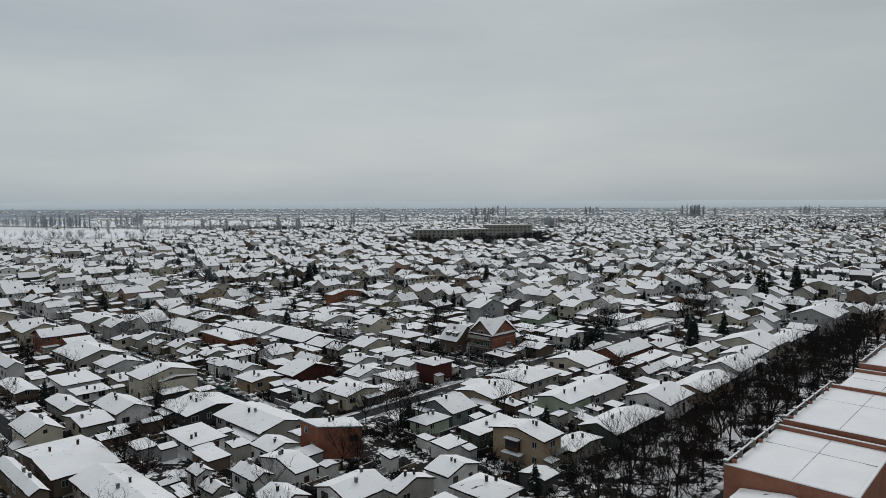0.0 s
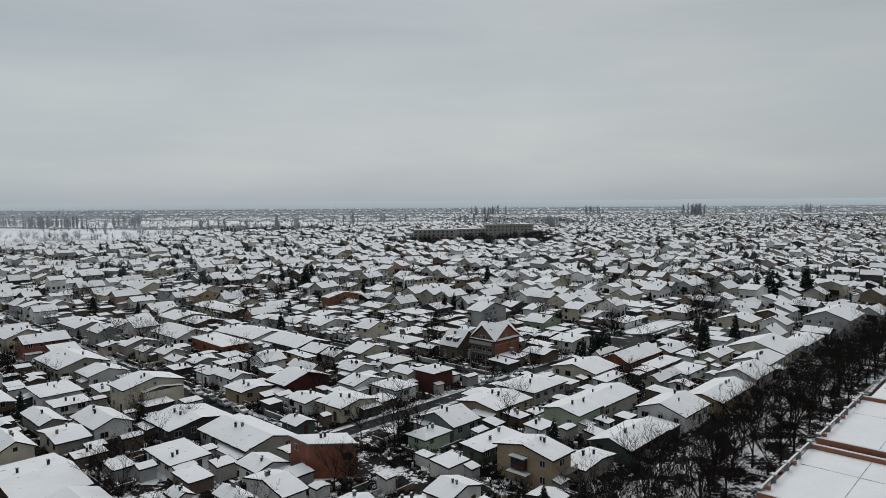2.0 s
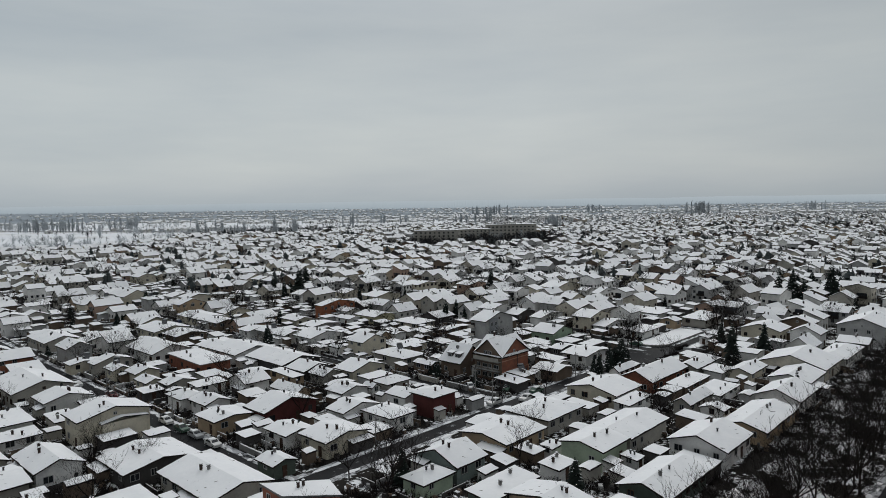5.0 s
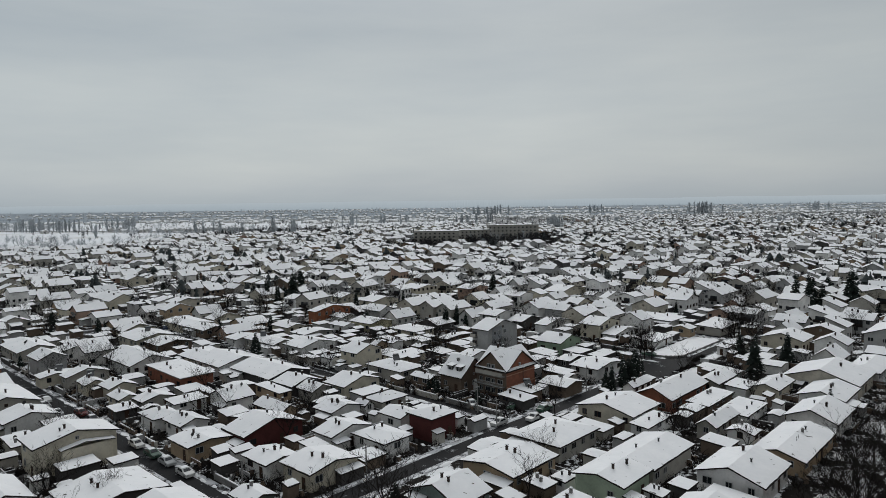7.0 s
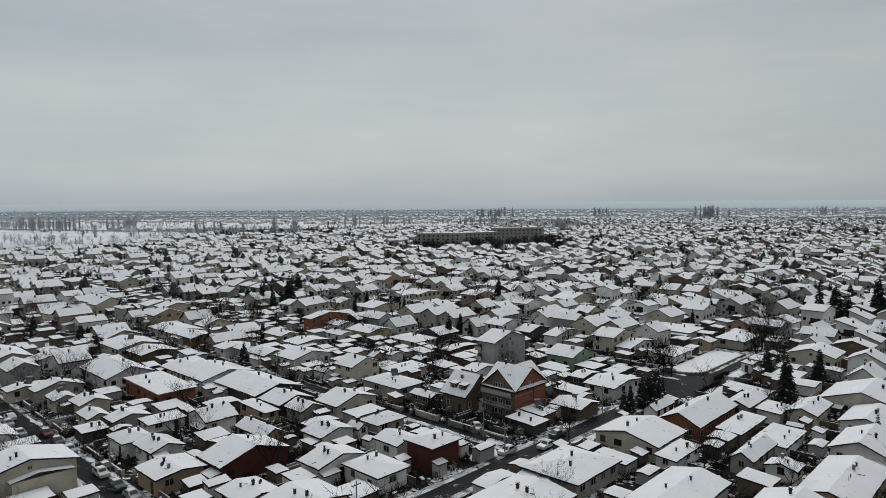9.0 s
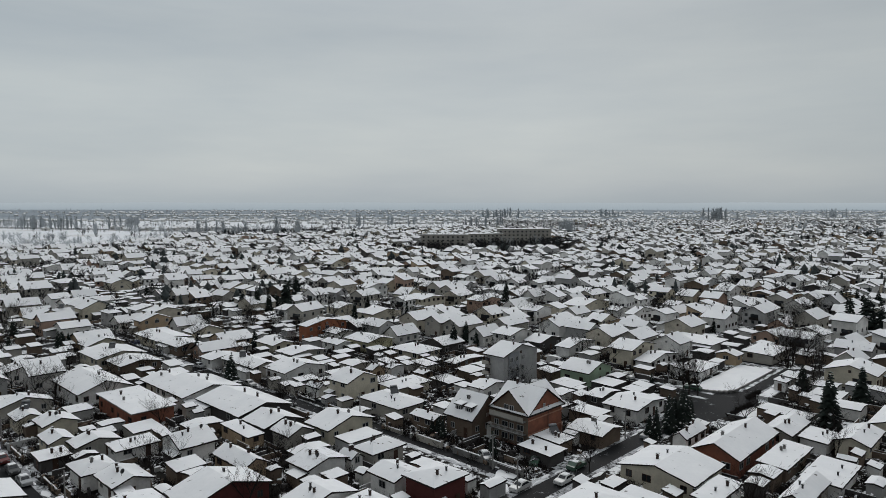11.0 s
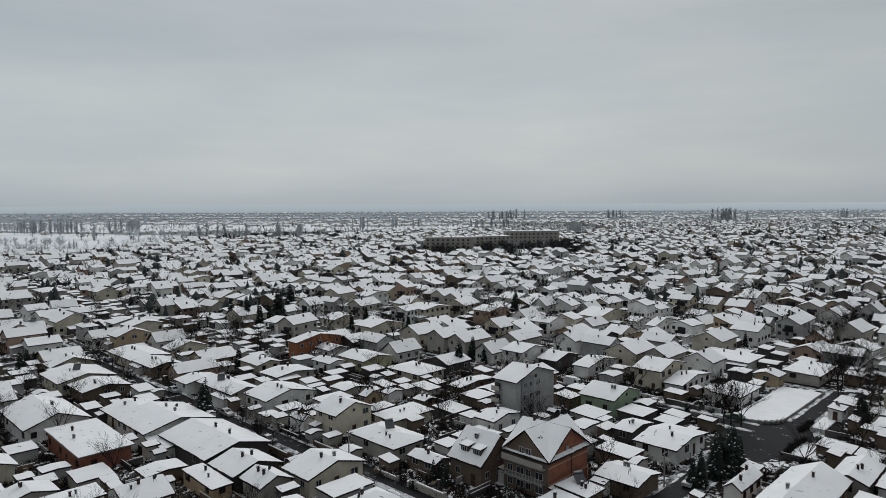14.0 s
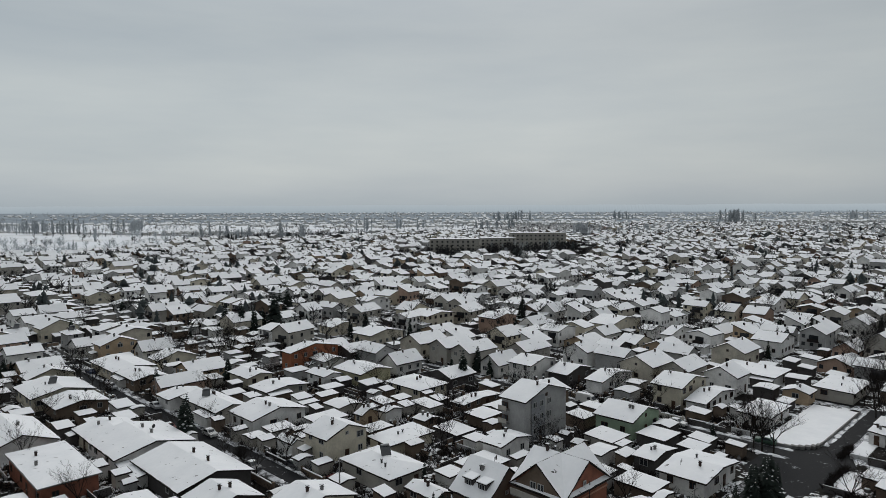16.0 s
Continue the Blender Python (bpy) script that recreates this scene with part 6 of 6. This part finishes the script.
def car_first(colour, van=False):
    ob = empty("van" if van else "car", pose(0, 0, 0), f"parked {colour} {'delivery van' if van else 'car'} with snow on its roof", "van" if van else "car", "vehicles parked along the streets")
    if van:
        prof, w, roof = [(0, 0.35), (0, 1.0), (0.55, 1.15), (1.2, 2.1), (1.8, 2.4), (5.6, 2.4), (5.7, 0.35)], 1.95, (2.0, 5.4, 2.41)
        side = [(1.35, 1.3), (1.65, 1.95), (2.3, 1.95), (2.3, 1.3)]
        front, wheels = [(0.66, 1.28), (1.17, 2.02)], (1.0, 4.5)
    else:
        prof, w, roof = [(0, 0.28), (0, 0.72), (0.12, 0.86), (1.15, 0.96), (1.75, 1.42), (3.15, 1.45), (3.85, 1.0), (4.15, 0.94), (4.2, 0.30)], 1.68, (1.85, 3.1, 1.46)
        side = [(1.45, 1.0), (1.85, 1.35), (3.05, 1.37), (3.55, 1.02)]
        front, wheels = [(1.24, 1.02), (1.70, 1.38)], (0.8, 3.35)
    part("body", side_shape(prof, 0, w, 0.28).mesh("body", PAINTS[colour]), ob)
    for y, d in ((0, 1), (w, -1)):
        s = Shape()
        n = len(side)
        for t in (0.004, 0.03):
            s.v += [(x, y + d * (0.28 * max(0, z - 1.0) - t), z) for x, z in side]
        s.f += [tuple(range(n)), tuple(range(2 * n - 1, n - 1, -1))] + [(i, n + i, n + (i + 1) % n, (i + 1) % n) for i in range(n)]
        part("side_window", s.mesh("side_window", GLASS), ob)
    (xa, za), (xb, zb) = front
    s = Shape()
    s.slab([(xa - 0.03, 0.2, za + 0.02), (xb - 0.03, 0.28, zb + 0.02), (xb - 0.03, w - 0.28, zb + 0.02), (xa - 0.03, w - 0.2, za + 0.02)], 0.03)
    part("windscreen", s.mesh("windscreen", GLASS), ob)
    s = Shape()
    rr = 0.31 if not van else 0.34
    s.rod((0, 0, 0), (0, 0.2, 0), rr, rr, 14)
    tyre = s.mesh("wheel", RUBBER)
    s = Shape()
    s.rod((0, -0.01, 0), (0, 0.21, 0), rr * 0.6, rr * 0.6, 10)
    rim = s.mesh("rim", STEEL)
    for x in wheels:
        for y in (-0.02, w - 0.18):
            part("rim", rim, part("wheel", tyre, ob, at=pose(x, y, rr)))
    for y in (0.12, w - 0.42):
        s = Shape()
        s.box(-0.03, y, 0.62, 0.05, y + 0.3, 0.78)
        part("headlight", s.mesh("headlight", STEEL), ob)
    s = Shape()
    snow_sheet(s, ((roof[0], 0.25, roof[2]), (roof[1], 0.25, roof[2]), (roof[1], w - 0.25, roof[2]), (roof[0], w - 0.25, roof[2])), random.Random(3), 0.1, 0.5, 0.03)
    part("snow", s.mesh("snow", SNOW, True), ob)
    return [ob, False]


CARS = [car_first(c) for c in PAINTS]
VAN = car_first("white", True)


def park(rec, u, v, turn):
    m = plan(u, v, 0.03, turn)
    if rec[1]:
        copy_thing(rec[0], m)
    else:
        rec[0].matrix_basis = m
        rec[1] = True


rnd = random.Random(31)
for u, v, turn in ((81.0, 194, 90), (84.8, 183, 90), (84.9, 176, 90), (84.7, 166.5, -90), (84.9, 159.6, 90), (84.8, 152.0, 90), (81.0, 203, 90), (80.9, 212, -90), (84.9, 146, 90), (84.8, 190, 90), (84.8, 138.5, 90), (80.9, 171, 90),
                   (147, 110.6, 0), (139.5, 114.4, 0), (158, 114.2, 180), (178, 110.8, 0), (151, 118.5, 20), (147.5, 126, 60), (152.5, 122.2, 0), (220.2, 136, 90), (215.8, 149, 90), (220.1, 122, -90), (147.2, 176, 90), (147.0, 169, -90), (141.4, 181, 90), (144.2, 204, 90), (139.8, 214, 90),
                   (144.0, 232, 90), (138.7, 246, 90), (142.8, 258, 90), (138.6, 270, 90), (142.6, 284, -90), (215.8, 188, 90), (220.0, 200, 90), (219.8, 206, 90), (215.9, 214, 90), (220.2, 170, 90), (128, 38.2, 0)):
    park(rnd.choice(CARS), u, v, turn)
park(VAN, 220.3, 158.5, 90)


# ---- garden walls, poles, roof equipment ----
def garden_wall(u, v, length, along_v, h, seed):
    r = random.Random(seed)
    mat, words = r.choice(((CONCRETE, "grey concrete"), (WALLS["greige"][0], "grey-beige plastered"), (WALLS["brown"][0], "brown rendered"), (WALLS["dark"][0], "dark boarded")))
    ob = empty("garden_wall", plan(u, v, 0, 90 if along_v else 0), f"low {words} garden wall capped with snow", "garden wall", "garden walls along the streets")
    s = Shape()
    s.box(0, 0, 0, length, 0.2, h)
    part("wall", s.mesh("wall", mat), ob)
    s = Shape()
    s.box(-0.04, -0.04, h + 0.004, length + 0.04, 0.24, h + 0.13, 0.05)
    part("snow_cap", s.mesh("snow_cap", SNOW), ob)
    q = Shape()
    rings(q, [(0.18, 0), (0.18, h + 0.25), (0.23, h + 0.254), (0.23, h + 0.34)])
    q = q.mesh("gate_post", mat)
    for x in (-0.2, length + 0.2):
        part("gate_post", q, ob, at=pose(x, 0.1, 0))


n = 0
for lane in (38, 82.8, 142.0, 218):
    for side in (-1, 1):
        v = 116.0 + rnd.uniform(0, 4)
        while v < 330 and n < 110:
            x, y, ok = seen_from(lane, v)
            length = rnd.uniform(4, 9)
            u = lane + side * 3.95
            if ok and all(not (p < u + 0.3 and r > u - 0.3 and q < v + length + 0.4 and t > v - 0.4) for p, q, r, t in taken):
                garden_wall(u, v, length, True, rnd.uniform(0.7, 1.4), n)
                n += 1
            v += length + rnd.uniform(1.5, 5)

POLE = []


def utility_pole(u, v, h=6.5):
    m = plan(u, v)
    if POLE:
        return copy_thing(POLE[0], m)
    ob = empty("utility_pole", m, "concrete utility pole with a steel crossarm", "utility pole", "utility poles along the streets")
    s = Shape()
    s.rod((0, 0, 0), (0, 0, h), 0.15, 0.10, 8)
    part("pole", s.mesh("pole", CONCRETE, True), ob)
    s = Shape()
    s.box(-0.9, -0.05, h - 0.7, 0.9, 0.05, h - 0.6)
    part("crossarm", s.mesh("crossarm", METAL), ob)
    s = Shape()
    rings(s, [(0.04, 0), (0.06, 0.08), (0.03, 0.16)])
    s = s.mesh("insulator", FRAME_WHITE)
    for x in (-0.8, -0.4, 0.4, 0.8):
        part("insulator", s, ob, at=pose(x, 0, h - 0.6))
    POLE.append(ob)
    return ob


for lane in (82.8, 142.0):
    for k in range(4):
        utility_pole(lane + 2.9, 124 + 38 * k, 6.5)
for k in range(3):
    utility_pole(104 + 36 * k, 114.6)

HEATER = []


def solar_heater(u, v):
    """A tilted collector with its tank on the roof below (u, v)."""
    for hu, hv, a, b, e, rise, kind in homes:
        if hu + 1.2 < u < hu + a - 1.2 and hv + 1.2 < v < hv + b - 1.2:
            z = roof_z(u - hu, v - hv, a, b, e, rise, kind)
            break
    else:
        return
    m = plan(u, v, z + 0.1, -30)
    if HEATER:
        copy_thing(HEATER[0], m)
        return
    ob = empty("solar_water_heater", m, "dark tilted solar water heater with a steel tank", "solar heater", "solar heaters on the roofs")
    s = Shape()
    s.slab([(-0.9, -0.9, 0.25), (0.9, -0.9, 0.25), (0.9, 0.7, 1.35), (-0.9, 0.7, 1.35)], 0.09)
    part("collector", s.mesh("collector", GLASS), ob)
    s = Shape()
    s.rod((-0.75, 0.75, 1.5), (0.75, 0.75, 1.5), 0.24, 0.24, 12)
    part("tank", s.mesh("tank", STEEL, True), ob)
    for x in (-0.7, 0.7):
        for y, top in ((-0.8, 0.25), (0.65, 1.25)):
            s = Shape()
            s.rod((x, y, -0.9), (x, y, top), 0.03, 0.03, 4)
            part("leg", s.mesh("leg", METAL), ob)
    HEATER.append(ob)


DISH = []


def dish(u, v):
    for hu, hv, a, b, e, rise, kind in homes:
        if hu + 0.6 < u < hu + a - 0.6 and hv + 0.6 < v < hv + b - 0.6:
            z = roof_z(u - hu, v - hv, a, b, e, rise, kind)
            break
    else:
        return
    m = plan(u, v, z, 20)
    if DISH:
        copy_thing(DISH[0], m)
        return
    ob = empty("satellite_dish", m, "small dark satellite dish on a pole", "satellite dish", "dishes on the roofs")
    s = Shape()
    s.rod((0, 0, -0.3), (0, 0, 1.0), 0.03, 0.03, 6)
    part("mast", s.mesh("mast", METAL), ob)
    s = Shape()
    for ring, (rad, dep) in enumerate(((0.0, 0.0), (0.22, 0.03), (0.42, 0.12))):
        for i in range(12):
            s.v.append((rad * math.cos(i * math.pi / 6), -0.15 - dep, 1.0 + rad * math.sin(i * math.pi / 6)))
    for ring in range(2):
        for i in range(12):
            j = (i + 1) % 12
            s.f.append((12 * ring + i, 12 * ring + j, 12 * ring + 12 + j, 12 * ring + 12 + i))
    part("reflector", s.mesh("reflector", METAL, True), ob)
    DISH.append(ob)


for i, h in enumerate(homes):
    r = random.Random(900 + i)
    if h[4] > 2.6 and r.random() < 0.04:
        solar_heater(h[0] + h[2] * r.uniform(0.3, 0.7), h[1] + h[3] * r.uniform(0.3, 0.7))
    if h[4] > 2.6 and r.random() < 0.3:
        dish(h[0] + h[2] * r.uniform(0.2, 0.8), h[1] + h[3] * r.uniform(0.2, 0.8))
